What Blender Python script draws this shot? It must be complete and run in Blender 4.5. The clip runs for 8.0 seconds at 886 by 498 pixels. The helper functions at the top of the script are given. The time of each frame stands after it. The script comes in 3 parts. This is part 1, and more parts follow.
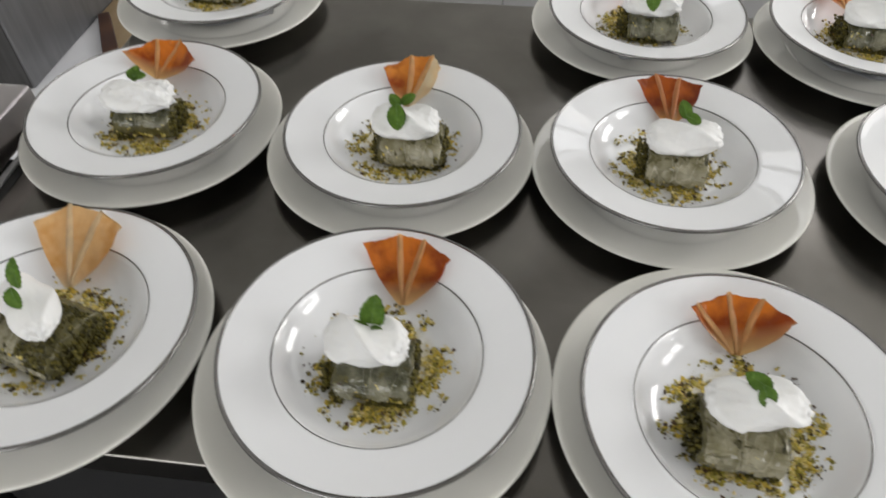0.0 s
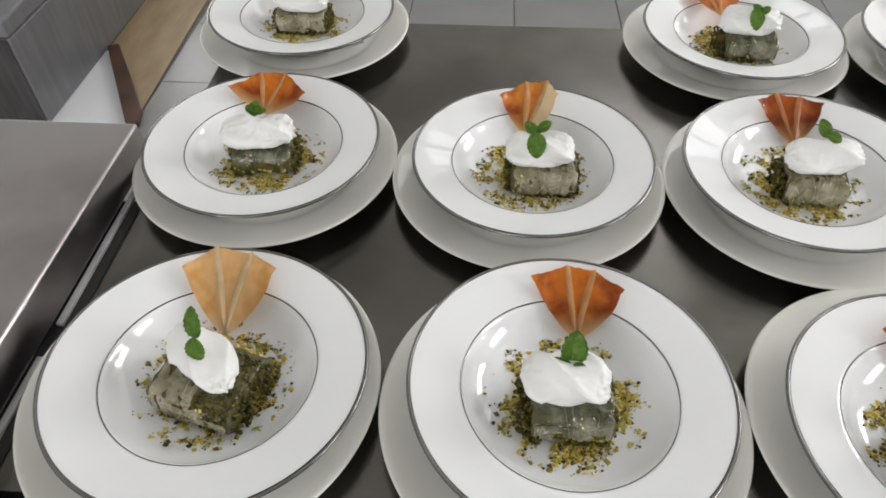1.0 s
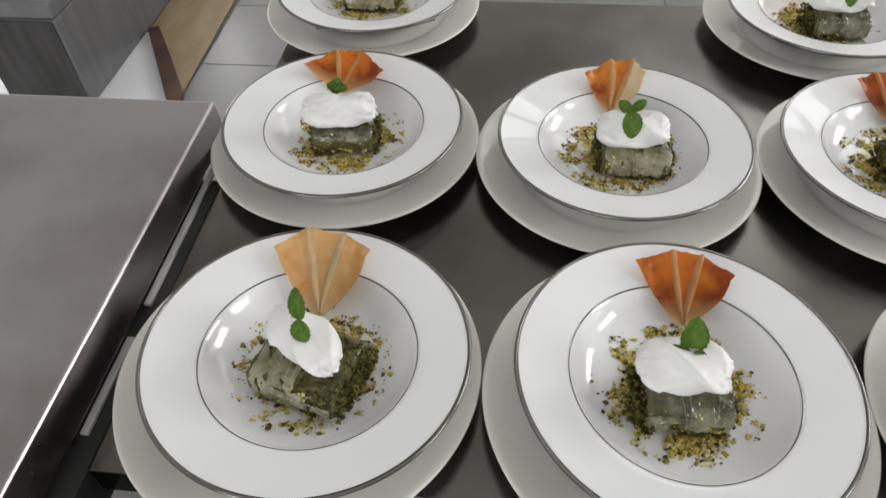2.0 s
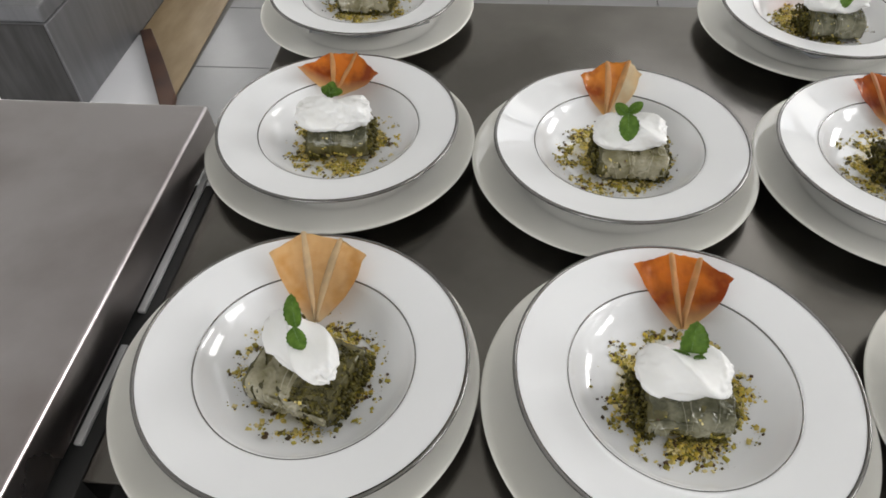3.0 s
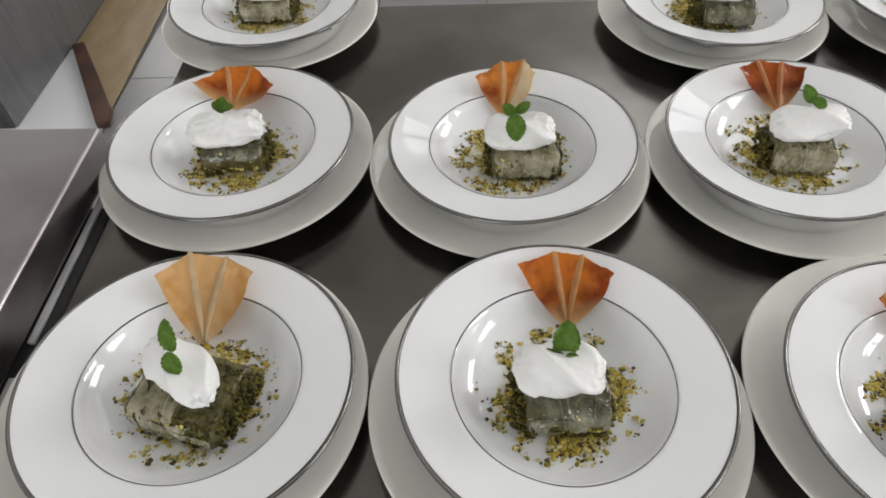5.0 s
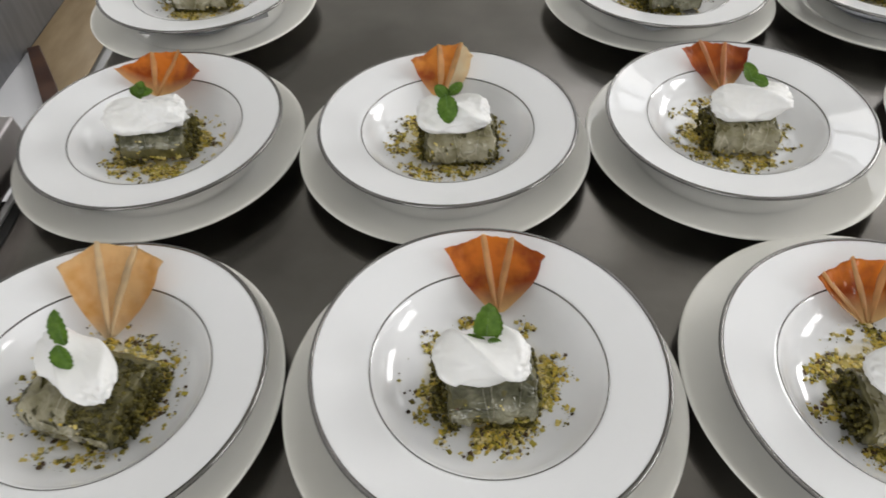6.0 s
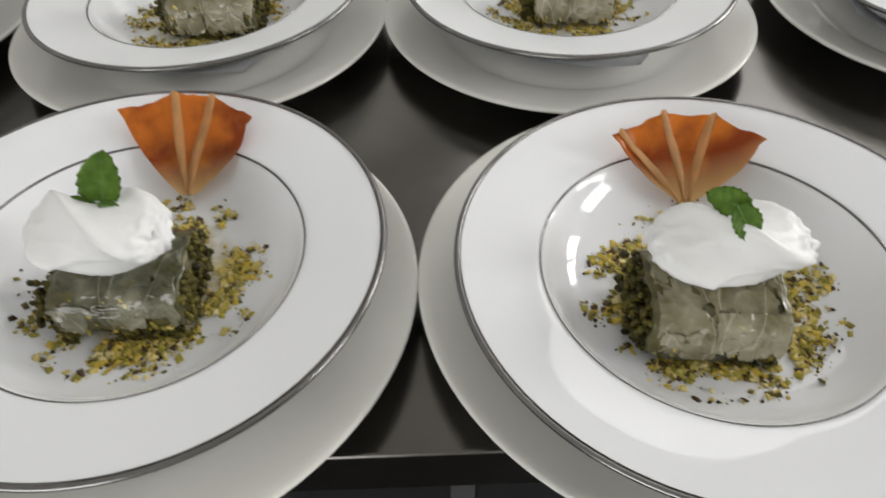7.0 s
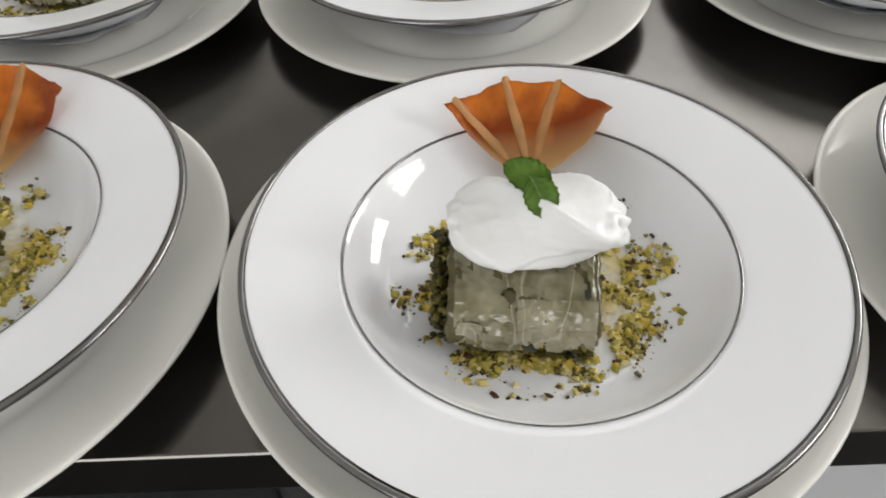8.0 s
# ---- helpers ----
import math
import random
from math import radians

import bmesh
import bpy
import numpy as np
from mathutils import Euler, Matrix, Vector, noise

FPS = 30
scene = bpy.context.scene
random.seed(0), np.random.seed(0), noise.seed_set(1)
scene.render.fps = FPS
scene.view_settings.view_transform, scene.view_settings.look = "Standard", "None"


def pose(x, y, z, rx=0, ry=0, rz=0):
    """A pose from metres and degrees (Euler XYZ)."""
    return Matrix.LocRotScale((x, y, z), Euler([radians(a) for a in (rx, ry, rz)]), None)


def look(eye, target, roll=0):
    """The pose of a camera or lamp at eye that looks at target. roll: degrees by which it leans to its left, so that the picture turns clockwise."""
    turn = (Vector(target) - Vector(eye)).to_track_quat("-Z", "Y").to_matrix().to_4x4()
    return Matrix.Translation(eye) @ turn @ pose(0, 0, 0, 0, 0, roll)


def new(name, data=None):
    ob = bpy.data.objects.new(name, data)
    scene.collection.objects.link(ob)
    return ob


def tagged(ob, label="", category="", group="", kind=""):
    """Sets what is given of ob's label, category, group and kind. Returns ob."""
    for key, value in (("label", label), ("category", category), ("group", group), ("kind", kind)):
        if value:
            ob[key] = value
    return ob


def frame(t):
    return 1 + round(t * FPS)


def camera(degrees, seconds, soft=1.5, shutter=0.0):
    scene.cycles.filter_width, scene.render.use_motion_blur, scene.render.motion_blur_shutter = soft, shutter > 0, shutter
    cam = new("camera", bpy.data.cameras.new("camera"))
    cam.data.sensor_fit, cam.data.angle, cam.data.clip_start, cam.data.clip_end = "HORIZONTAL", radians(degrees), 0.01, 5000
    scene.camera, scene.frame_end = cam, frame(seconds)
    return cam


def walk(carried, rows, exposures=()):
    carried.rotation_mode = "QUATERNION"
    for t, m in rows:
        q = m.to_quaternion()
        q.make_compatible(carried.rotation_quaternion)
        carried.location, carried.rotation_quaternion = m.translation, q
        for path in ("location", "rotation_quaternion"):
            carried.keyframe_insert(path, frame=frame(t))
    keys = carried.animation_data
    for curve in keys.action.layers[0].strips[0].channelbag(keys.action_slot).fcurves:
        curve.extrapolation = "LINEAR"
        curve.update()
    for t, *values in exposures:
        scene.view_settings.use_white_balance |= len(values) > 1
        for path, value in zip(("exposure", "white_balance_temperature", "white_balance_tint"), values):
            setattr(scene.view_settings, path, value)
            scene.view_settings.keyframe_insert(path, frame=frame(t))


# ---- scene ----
cam = camera(64.97, 8.0, soft=1.7, shutter=0.2)
ROWS = [
    (0.0, 0.0000, 0.0000, 1.4050, 42.34, 0.39, 6.77),
    (0.2, -0.0589, 0.0039, 1.4122, 43.63, 1.05, 4.78),
    (0.5, -0.1281, 0.0106, 1.4071, 42.65, 0.88, 2.48),
    (1.0, -0.1704, 0.0043, 1.4024, 43.89, 0.56, 4.02),
    (1.5, -0.2193, 0.0053, 1.3849, 43.20, 1.65, 5.48),
    (1.7, -0.2325, 0.0070, 1.3856, 42.78, 1.50, 5.64),
    (2.8, -0.2442, 0.0150, 1.3874, 42.74, 1.42, 5.21),
    (3.0, -0.2424, 0.0156, 1.3855, 42.81, 1.34, 4.99),
    (3.5, -0.2334, 0.0206, 1.3934, 43.44, 1.57, 4.51),
    (4.0, -0.2199, 0.0230, 1.3944, 43.51, 1.72, 3.26),
    (4.5, -0.2016, 0.0293, 1.3924, 42.33, 1.53, 2.01),
    (4.7, -0.1850, 0.0264, 1.3939, 42.25, 1.93, 1.35),
    (5.8, -0.1414, 0.0280, 1.3770, 42.47, 1.34, -0.01),
    (6.0, -0.1228, 0.0335, 1.3561, 42.82, 1.43, -0.92),
    (6.2, -0.0888, 0.0471, 1.3199, 43.08, 1.34, -2.53),
    (6.5, -0.0369, 0.0702, 1.2495, 43.07, -0.99, -3.10),
    (6.8, 0.0266, 0.0688, 1.1997, 44.55, -0.07, -2.85),
    (7.0, 0.0613, 0.0673, 1.1811, 43.49, 1.05, -1.76),
    (7.2, 0.0860, 0.0732, 1.1735, 42.48, 1.16, -1.98),
    (7.5, 0.1152, 0.0780, 1.1715, 42.89, 1.68, -1.87),
    (8.0, 0.1581, 0.0849, 1.1535, 42.34, 1.61, -1.58),
]
walk(cam, [(t, pose(*p)) for t, *p in ROWS], exposures=[(0.0, -0.10), (0.2, 0.0), (0.5, 0.12), (1.0, 0.08), (1.5, -0.02), (3.0, 0.04), (4.0, 0.03), (4.5, -0.06), (6.0, 0.0), (6.5, 0.0), (6.8, -0.16), (7.0, -0.06), (7.5, 0.07), (8.0, 0.07)])

# ---- light ----
ROOM = (-3.4, 3.2, -2.6, 3.3, 3.6)  # x0, x1, y0, y1, height
WIN_A = (1.15, 2.65, 1.75, 2.65)     # far window of the right wall: y0, y1, z0, z1
WIN_B = (-0.95, 0.35, 1.75, 2.65)    # near window of the right wall
WIN_S_FILL = (-2.30, -0.20, 0.95, 2.45)     # added, unseen opening behind for a fill lamp: x0, x1, z0, z1
WIN_L_FILL = (-3.10, -1.60, 0.08, 0.84)   # added low opening in the far wall, unseen, for a fill lamp
WIN_F = (0.25, 2.90, 2.55, 3.45)     # high window in the far wall: x0, x1, z0, z1

world = bpy.data.worlds.new("sky")
scene.world = world
world.use_nodes = True
wn = world.node_tree
sky = wn.nodes.new("ShaderNodeTexSky")
sky.sky_type, sky.sun_disc = "NISHITA", False
sky.sun_elevation, sky.sun_rotation = radians(48), radians(200)
wn.links.new(sky.outputs["Color"], wn.nodes["Background"].inputs["Color"])
wn.nodes["Background"].inputs["Strength"].default_value = 0.12


def window_light(name, power, size_x, size_y, m, tint=(1.0, 0.978, 0.955)):
    lamp = bpy.data.lights.new(name, "AREA")
    lamp.shape, lamp.size, lamp.size_y, lamp.energy, lamp.color = "RECTANGLE", size_x, size_y, power, tint
    ob = new(name, lamp)
    ob.matrix_world = m
    return ob


window_light("window_light_far_right", 69, 1.4, 0.85, look((ROOM[1] - 0.01, 1.9, 2.2), (0, 1.9, 1.7), 0))
window_light("window_light_near_right", 42, 1.2, 0.85, look((ROOM[1] - 0.01, -0.3, 2.2), (0, -0.3, 1.7), 0))
window_light("window_light_high", 19, 2.55, 0.8, look((1.575, ROOM[3] - 0.01, 3.0), (1.2, 0.5, 0.9), 0))
# fill lamp added behind to brighten the plate fronts; no window known there
window_light("window_light_behind", 43, 1.95, 1.4, look((-1.25, ROOM[2] + 0.01, 1.70), (-0.7, 1.0, 1.4), 0))
# low fill lamp, added to lift the white floor on the left
window_light("window_light_left", 34, 1.4, 0.7, look((-2.35, ROOM[3] - 0.01, 0.46), (-1.9, 1.0, 0.3), 0))

# ---- materials ----


def mat(name, base, rough=0.5, metal=0.0, dark=None, scale=20.0, detail=4.0, bump=0.0, bump_scale=200.0, coat=0.0,
        rough_var=0.0, stretch=(1, 1, 1), island=0.0, per_object=0.0, sss=0.0, coords="Object", spec=0.5, low=0.35, high=0.65, creased=False):
    m = bpy.data.materials.new(name)
    m.use_nodes = True
    nt = m.node_tree
    n, l = nt.nodes, nt.links
    p = n["Principled BSDF"]
    p.inputs["Roughness"].default_value, p.inputs["Metallic"].default_value = rough, metal
    p.inputs["Coat Weight"].default_value, p.inputs["Coat Roughness"].default_value = coat, 0.08
    p.inputs["Specular IOR Level"].default_value = spec
    if sss:
        p.inputs["Subsurface Weight"].default_value, p.inputs["Subsurface Scale"].default_value = sss, 0.004
        p.inputs["Subsurface Radius"].default_value = (1.0, 0.9, 0.75)
    tc, mp = n.new("ShaderNodeTexCoord"), n.new("ShaderNodeMapping")
    mp.inputs["Scale"].default_value = stretch
    l.new(tc.outputs[coords], mp.inputs["Vector"])
    nz = n.new("ShaderNodeTexNoise")
    nz.inputs["Scale"].default_value, nz.inputs["Detail"].default_value = scale, detail
    l.new(mp.outputs["Vector"], nz.inputs["Vector"])
    ramp = n.new("ShaderNodeValToRGB")
    ramp.color_ramp.elements[0].position, ramp.color_ramp.elements[1].position = low, high
    dark = dark or tuple(c * 0.85 for c in base)
    ramp.color_ramp.elements[0].color, ramp.color_ramp.elements[1].color = (*dark, 1), (*base, 1)
    l.new(nz.outputs["Fac"], ramp.inputs["Fac"])
    colour = ramp.outputs["Color"]
    if island or per_object:
        hsv = n.new("ShaderNodeHueSaturation")
        src = n.new("ShaderNodeNewGeometry").outputs["Random Per Island"] if island else n.new("ShaderNodeObjectInfo").outputs["Random"]
        mr = n.new("ShaderNodeMapRange")
        amount = island or per_object
        mr.inputs["To Min"].default_value, mr.inputs["To Max"].default_value = 1 - amount, 1 + amount
        l.new(src, mr.inputs["Value"])
        l.new(mr.outputs["Result"], hsv.inputs["Value"])
        l.new(colour, hsv.inputs["Color"])
        colour = hsv.outputs["Color"]
    l.new(colour, p.inputs["Base Color"])
    if rough_var:
        mr = n.new("ShaderNodeMapRange")
        mr.inputs["To Min"].default_value, mr.inputs["To Max"].default_value = rough - rough_var, rough + rough_var
        l.new(nz.outputs["Fac"], mr.inputs["Value"])
        l.new(mr.outputs["Result"], p.inputs["Roughness"])
    if bump:
        nb = n.new("ShaderNodeTexNoise")
        nb.inputs["Scale"].default_value, nb.inputs["Detail"].default_value = bump_scale, 5
        if creased:
            nb.noise_type, nb.inputs["Distortion"].default_value = "RIDGED_MULTIFRACTAL", 0.6
        l.new(mp.outputs["Vector"], nb.inputs["Vector"])
        b = n.new("ShaderNodeBump")
        b.inputs["Strength"].default_value, b.inputs["Distance"].default_value = bump, 0.002
        l.new(nb.outputs["Fac"], b.inputs["Height"])
        l.new(b.outputs["Normal"], p.inputs["Normal"])
    return m


M_STEEL = mat("brushed_steel", (0.205, 0.195, 0.18), 0.215, 1.0, dark=(0.13, 0.122, 0.112), scale=7, detail=6, rough_var=0.09, bump=0.02, bump_scale=25)
M_STEEL_WORN = mat("worn_steel", (0.50, 0.475, 0.485), 0.31, 1.0, dark=(0.33, 0.295, 0.29), scale=6, detail=7, rough_var=0.16, bump=0.10, bump_scale=16)
M_STEEL_DARK = mat("dull_steel", (0.20, 0.20, 0.205), 0.42, 1.0, dark=(0.16, 0.16, 0.165), scale=2.5, rough_var=0.08)
M_CHINA = mat("white_china", (0.845, 0.855, 0.875), 0.03, 0.0, dark=(0.825, 0.835, 0.855), scale=9, bump=0.008, bump_scale=40)
M_IVORY = mat("ivory_china", (0.80, 0.79, 0.74), 0.10, 0.0, dark=(0.77, 0.76, 0.71), scale=9, bump=0.008, bump_scale=40)
M_SILVER = mat("silver_lustre", (0.24, 0.235, 0.23), 0.20, 1.0, scale=30)
M_NAPKIN = mat("paper_napkin", (0.86, 0.87, 0.89), 0.85, 0.0, dark=(0.82, 0.83, 0.85), scale=60, bump=0.25, bump_scale=900)
M_CREAM = mat("whipped_cream", (0.83, 0.83, 0.825), 0.42, 0.0, dark=(0.82, 0.82, 0.81), scale=60, bump=0.10, bump_scale=260, sss=0.06)
M_SKIN = mat("dark_phyllo_skin", (0.15, 0.13, 0.045), 0.24, 0.0, dark=(0.035, 0.033, 0.010), scale=80, detail=8, bump=0.16, bump_scale=120, coat=0.2, creased=True, low=0.28, high=0.72)
M_SHEET = mat("pale_phyllo_sheet", (0.35, 0.325, 0.225), 0.18, 0.0, dark=(0.14, 0.125, 0.055), scale=48, detail=8, bump=0.26, bump_scale=130, coat=0.35, creased=True, low=0.36, high=0.64)
M_SHEET_DULL = mat("dull_phyllo_sheet", (0.25, 0.24, 0.165), 0.20, 0.0, dark=(0.05, 0.05, 0.02), scale=46, detail=8, bump=0.26, bump_scale=130, coat=0.35, creased=True, low=0.39, high=0.66)
M_FILL = mat("pistachio_filling", (0.12, 0.10, 0.015), 0.5, 0.0, dark=(0.020, 0.018, 0.004), scale=220, detail=3, bump=0.8, bump_scale=420, spec=0.25, island=0.5)


def crinkle(m, colour, scale):
    """Thin pale crease lines in a phyllo sheet."""
    n, l = m.node_tree.nodes, m.node_tree.links
    p = n["Principled BSDF"]
    src = p.inputs["Base Color"].links[0].from_socket
    nz, ramp, mix = n.new("ShaderNodeTexNoise"), n.new("ShaderNodeValToRGB"), n.new("ShaderNodeMix")
    nz.inputs["Scale"].default_value, nz.inputs["Detail"].default_value, nz.inputs["Distortion"].default_value = scale, 1.5, 0.8
    e = ramp.color_ramp.elements
    e[0].position, e[0].color = 0.48, (0, 0, 0, 1)
    e[1].position, e[1].color = 0.52, (0, 0, 0, 1)
    k = e.new(0.5)
    k.color = (0.42, 0.42, 0.42, 1)
    mp = n.new("ShaderNodeMapping")
    mp.inputs["Scale"].default_value, mp.inputs["Rotation"].default_value = (1.0, 0.35, 0.35), (0.3, 0.5, 0.6)
    l.new(n.new("ShaderNodeTexCoord").outputs["Object"], mp.inputs["Vector"])
    l.new(mp.outputs["Vector"], nz.inputs["Vector"])
    l.new(nz.outputs["Fac"], ramp.inputs["Fac"])
    mix.data_type = "RGBA"
    l.new(ramp.outputs["Color"], mix.inputs["Factor"])
    l.new(src, mix.inputs["A"])
    mix.inputs["B"].default_value = (*colour, 1)
    l.new(mix.outputs["Result"], p.inputs["Base Color"])


crinkle(M_SHEET, (0.62, 0.58, 0.46), 48)
crinkle(M_SHEET_DULL, (0.42, 0.40, 0.31), 46)


def crumb_material():
    m = mat("pistachio_crumb", (0.5, 0.4, 0.1), 0.40, 0.0, scale=90, coat=0.08, spec=0.35, bump=0.3, bump_scale=500)
    n, l = m.node_tree.nodes, m.node_tree.links
    ramp = n.new("ShaderNodeValToRGB")
    ramp.color_ramp.interpolation = "CONSTANT"
    e = ramp.color_ramp.elements
    tones = [(0.0, (0.64, 0.47, 0.07)), (0.20, (0.44, 0.37, 0.055)), (0.38, (0.26, 0.22, 0.032)), (0.52, (0.64, 0.52, 0.16)), (0.68, (0.13, 0.10, 0.018)), (0.78, (0.76, 0.65, 0.33)), (0.92, (0.08, 0.042, 0.018))]
    e[0].position, e[0].color = tones[0][0], (*tones[0][1], 1)
    e[1].position, e[1].color = tones[-1][0], (*tones[-1][1], 1)
    for at, c in tones[1:-1]:
        k = e.new(at)
        k.color = (*c, 1)
    l.new(n.new("ShaderNodeNewGeometry").outputs["Random Per Island"], ramp.inputs["Fac"])
    l.new(ramp.outputs["Color"], n["Principled BSDF"].inputs["Base Color"])
    return m


M_CRUMB = crumb_material()
M_CRUMB_DARK = mat("pistachio_husk", (0.085, 0.055, 0.018), 0.5, 0.0, dark=(0.025, 0.014, 0.007), spec=0.3, scale=60, island=0.5)
M_MINT = mat("mint_leaf_green", (0.24, 0.40, 0.065), 0.40, 0.0, dark=(0.12, 0.25, 0.035), scale=120, bump=0.5, bump_scale=260)
M_VEIN = mat("mint_vein_green", (0.24, 0.40, 0.10), 0.5, 0.0, scale=90)
M_TILE = mat("grey_floor_tile", (0.27, 0.27, 0.275), 0.35, 0.0, dark=(0.24, 0.24, 0.245), scale=5, per_object=0.04, rough_var=0.06)
M_GROUT = mat("tile_grout", (0.24, 0.235, 0.225), 0.8, 0.0, scale=12)
M_WHITE_FLOOR = mat("white_floor", (0.88, 0.885, 0.92), 0.3, 0.0, dark=(0.85, 0.86, 0.90), scale=3, rough_var=0.05)
M_OCHRE = mat("ochre_board", (0.40, 0.30, 0.18), 0.5, 0.0, dark=(0.31, 0.225, 0.125), scale=6, stretch=(3, 0.8, 1))
M_BROWN = mat("dark_brown_trim", (0.10, 0.045, 0.025), 0.4, 0.0, dark=(0.05, 0.02, 0.014), scale=8, rough_var=0.1)
M_WALL = mat("white_wall_paint", (0.74, 0.74, 0.72), 0.7, 0.0, dark=(0.70, 0.70, 0.68), scale=2)
M_CEILING = mat("white_ceiling_paint", (0.76, 0.76, 0.74), 0.7, 0.0, dark=(0.70, 0.70, 0.68), scale=2)
M_PLINTH = mat("streaked_grey_steel", (0.225, 0.225, 0.235), 0.45, 0.45, dark=(0.185, 0.185, 0.195), scale=9, detail=6, stretch=(4, 4, 0.5), rough_var=0.08)
# streaks on a base darkened for the plinth's shaded front
M_PANEL_SHADED = mat("shaded_streaked_panel", (0.075, 0.073, 0.072), 0.45, 0.0, dark=(0.045, 0.043, 0.042), scale=8, detail=6, stretch=(5, 5, 0.6), spec=0.3)
M_FRAME = mat("window_frame_paint", (0.75, 0.75, 0.74), 0.45, 0.0, scale=4)
M_PLASTIC = mat("white_plastic", (0.78, 0.79, 0.80), 0.4, 0.0, scale=6)
# pale tone for the painted reflection line at the counter's foot
M_STRIP = mat("grey_white_reflection", (0.60, 0.60, 0.61), 0.5, 0.0, scale=30)
# rubber feet; also the black of the gap filler and floor sheet
M_RUBBER_FILL = mat("black_rubber_and_gap_fill", (0.03, 0.03, 0.03), 0.7, 0.0, scale=10)


def syrup_material():
    """Wet film, thicker and yellower in patches."""
    m = mat("sugar_syrup", (0.78, 0.64, 0.24), 0.08, 0.0, dark=(0.62, 0.48, 0.12), scale=60, coords="Object")
    n, l = m.node_tree.nodes, m.node_tree.links
    nz, mr = n.new("ShaderNodeTexNoise"), n.new("ShaderNodeMapRange")
    nz.inputs["Scale"].default_value, nz.inputs["Detail"].default_value = 85, 4
    mr.inputs["From Min"].default_value, mr.inputs["From Max"].default_value = 0.37, 0.62
    mr.inputs["To Min"].default_value, mr.inputs["To Max"].default_value = 0.08, 0.70
    l.new(n.new("ShaderNodeTexCoord").outputs["Object"], nz.inputs["Vector"])
    l.new(nz.outputs["Fac"], mr.inputs["Value"])
    # the film thins out towards its rim
    length, thin, mul = n.new("ShaderNodeVectorMath"), n.new("ShaderNodeMapRange"), n.new("ShaderNodeMath")
    length.operation, mul.operation, thin.interpolation_type = "LENGTH", "MULTIPLY", "SMOOTHSTEP"
    thin.inputs["From Min"].default_value, thin.inputs["From Max"].default_value = 0.036, 0.055
    thin.inputs["To Min"].default_value, thin.inputs["To Max"].default_value = 1.0, 0.0
    l.new(n.new("ShaderNodeTexCoord").outputs["Object"], length.inputs[0])
    l.new(length.outputs["Value"], thin.inputs["Value"])
    l.new(mr.outputs["Result"], mul.inputs[0])
    l.new(thin.outputs["Result"], mul.inputs[1])
    l.new(mul.outputs["Value"], n["Principled BSDF"].inputs["Alpha"])
    return m


M_SYRUP = syrup_material()


def add_translucency(m, amount):
    """Let light through a thin sheet."""
    n, l = m.node_tree.nodes, m.node_tree.links
    p, out = n["Principled BSDF"], n["Material Output"]
    tr, mix = n.new("ShaderNodeBsdfTranslucent"), n.new("ShaderNodeMixShader")
    l.new(p.inputs["Base Color"].links[0].from_socket, tr.inputs["Color"])
    mix.inputs["Fac"].default_value = amount
    l.new(p.outputs["BSDF"], mix.inputs[1])
    l.new(tr.outputs["BSDF"], mix.inputs[2])
    l.new(mix.outputs["Shader"], out.inputs["Surface"])


def crisp_material(name, outer, brown, inner, fold):
    """Fried pastry: browned in blotches towards the outer edge, paler at the pinched foot. Reads the fan's own coordinates."""
    m = mat(name, outer, 0.36, 0.0, dark=brown, scale=44, detail=3, bump=0.9, bump_scale=85, coat=1.0, spec=0.4, low=0.36, high=0.62)
    n, l = m.node_tree.nodes, m.node_tree.links
    p = n["Principled BSDF"]
    src = p.inputs["Base Color"].links[0].from_socket
    tc, sep, mr, mix = n.new("ShaderNodeTexCoord"), n.new("ShaderNodeSeparateXYZ"), n.new("ShaderNodeMapRange"), n.new("ShaderNodeMix")
    mix.data_type = "RGBA"
    l.new(tc.outputs["Object"], sep.inputs["Vector"])
    mr.inputs["From Min"].default_value, mr.inputs["From Max"].default_value = 0.002, 0.018
    l.new(sep.outputs["Y"], mr.inputs["Value"])
    l.new(mr.outputs["Result"], mix.inputs["Factor"])
    mix.inputs["A"].default_value = (*inner, 1)
    l.new(src, mix.inputs["B"])
    l.new(mix.outputs["Result"], p.inputs["Base Color"])
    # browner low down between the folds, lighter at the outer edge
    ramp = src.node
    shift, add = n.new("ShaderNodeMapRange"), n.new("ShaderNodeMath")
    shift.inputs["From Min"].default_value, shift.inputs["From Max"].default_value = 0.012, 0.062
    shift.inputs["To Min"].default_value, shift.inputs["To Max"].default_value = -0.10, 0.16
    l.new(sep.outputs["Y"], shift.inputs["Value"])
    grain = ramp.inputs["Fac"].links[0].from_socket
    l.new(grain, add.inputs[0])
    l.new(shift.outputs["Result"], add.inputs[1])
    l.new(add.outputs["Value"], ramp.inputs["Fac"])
    l.new(p.inputs["Normal"].links[0].from_socket, p.inputs["Coat Normal"])
    add_translucency(m, 0.36)
    f = mat(name + "_fold", fold, 0.35, 0.0, dark=tuple(c * 0.8 for c in fold), scale=60, coat=0.3)
    add_translucency(f, 0.30)
    return m, f


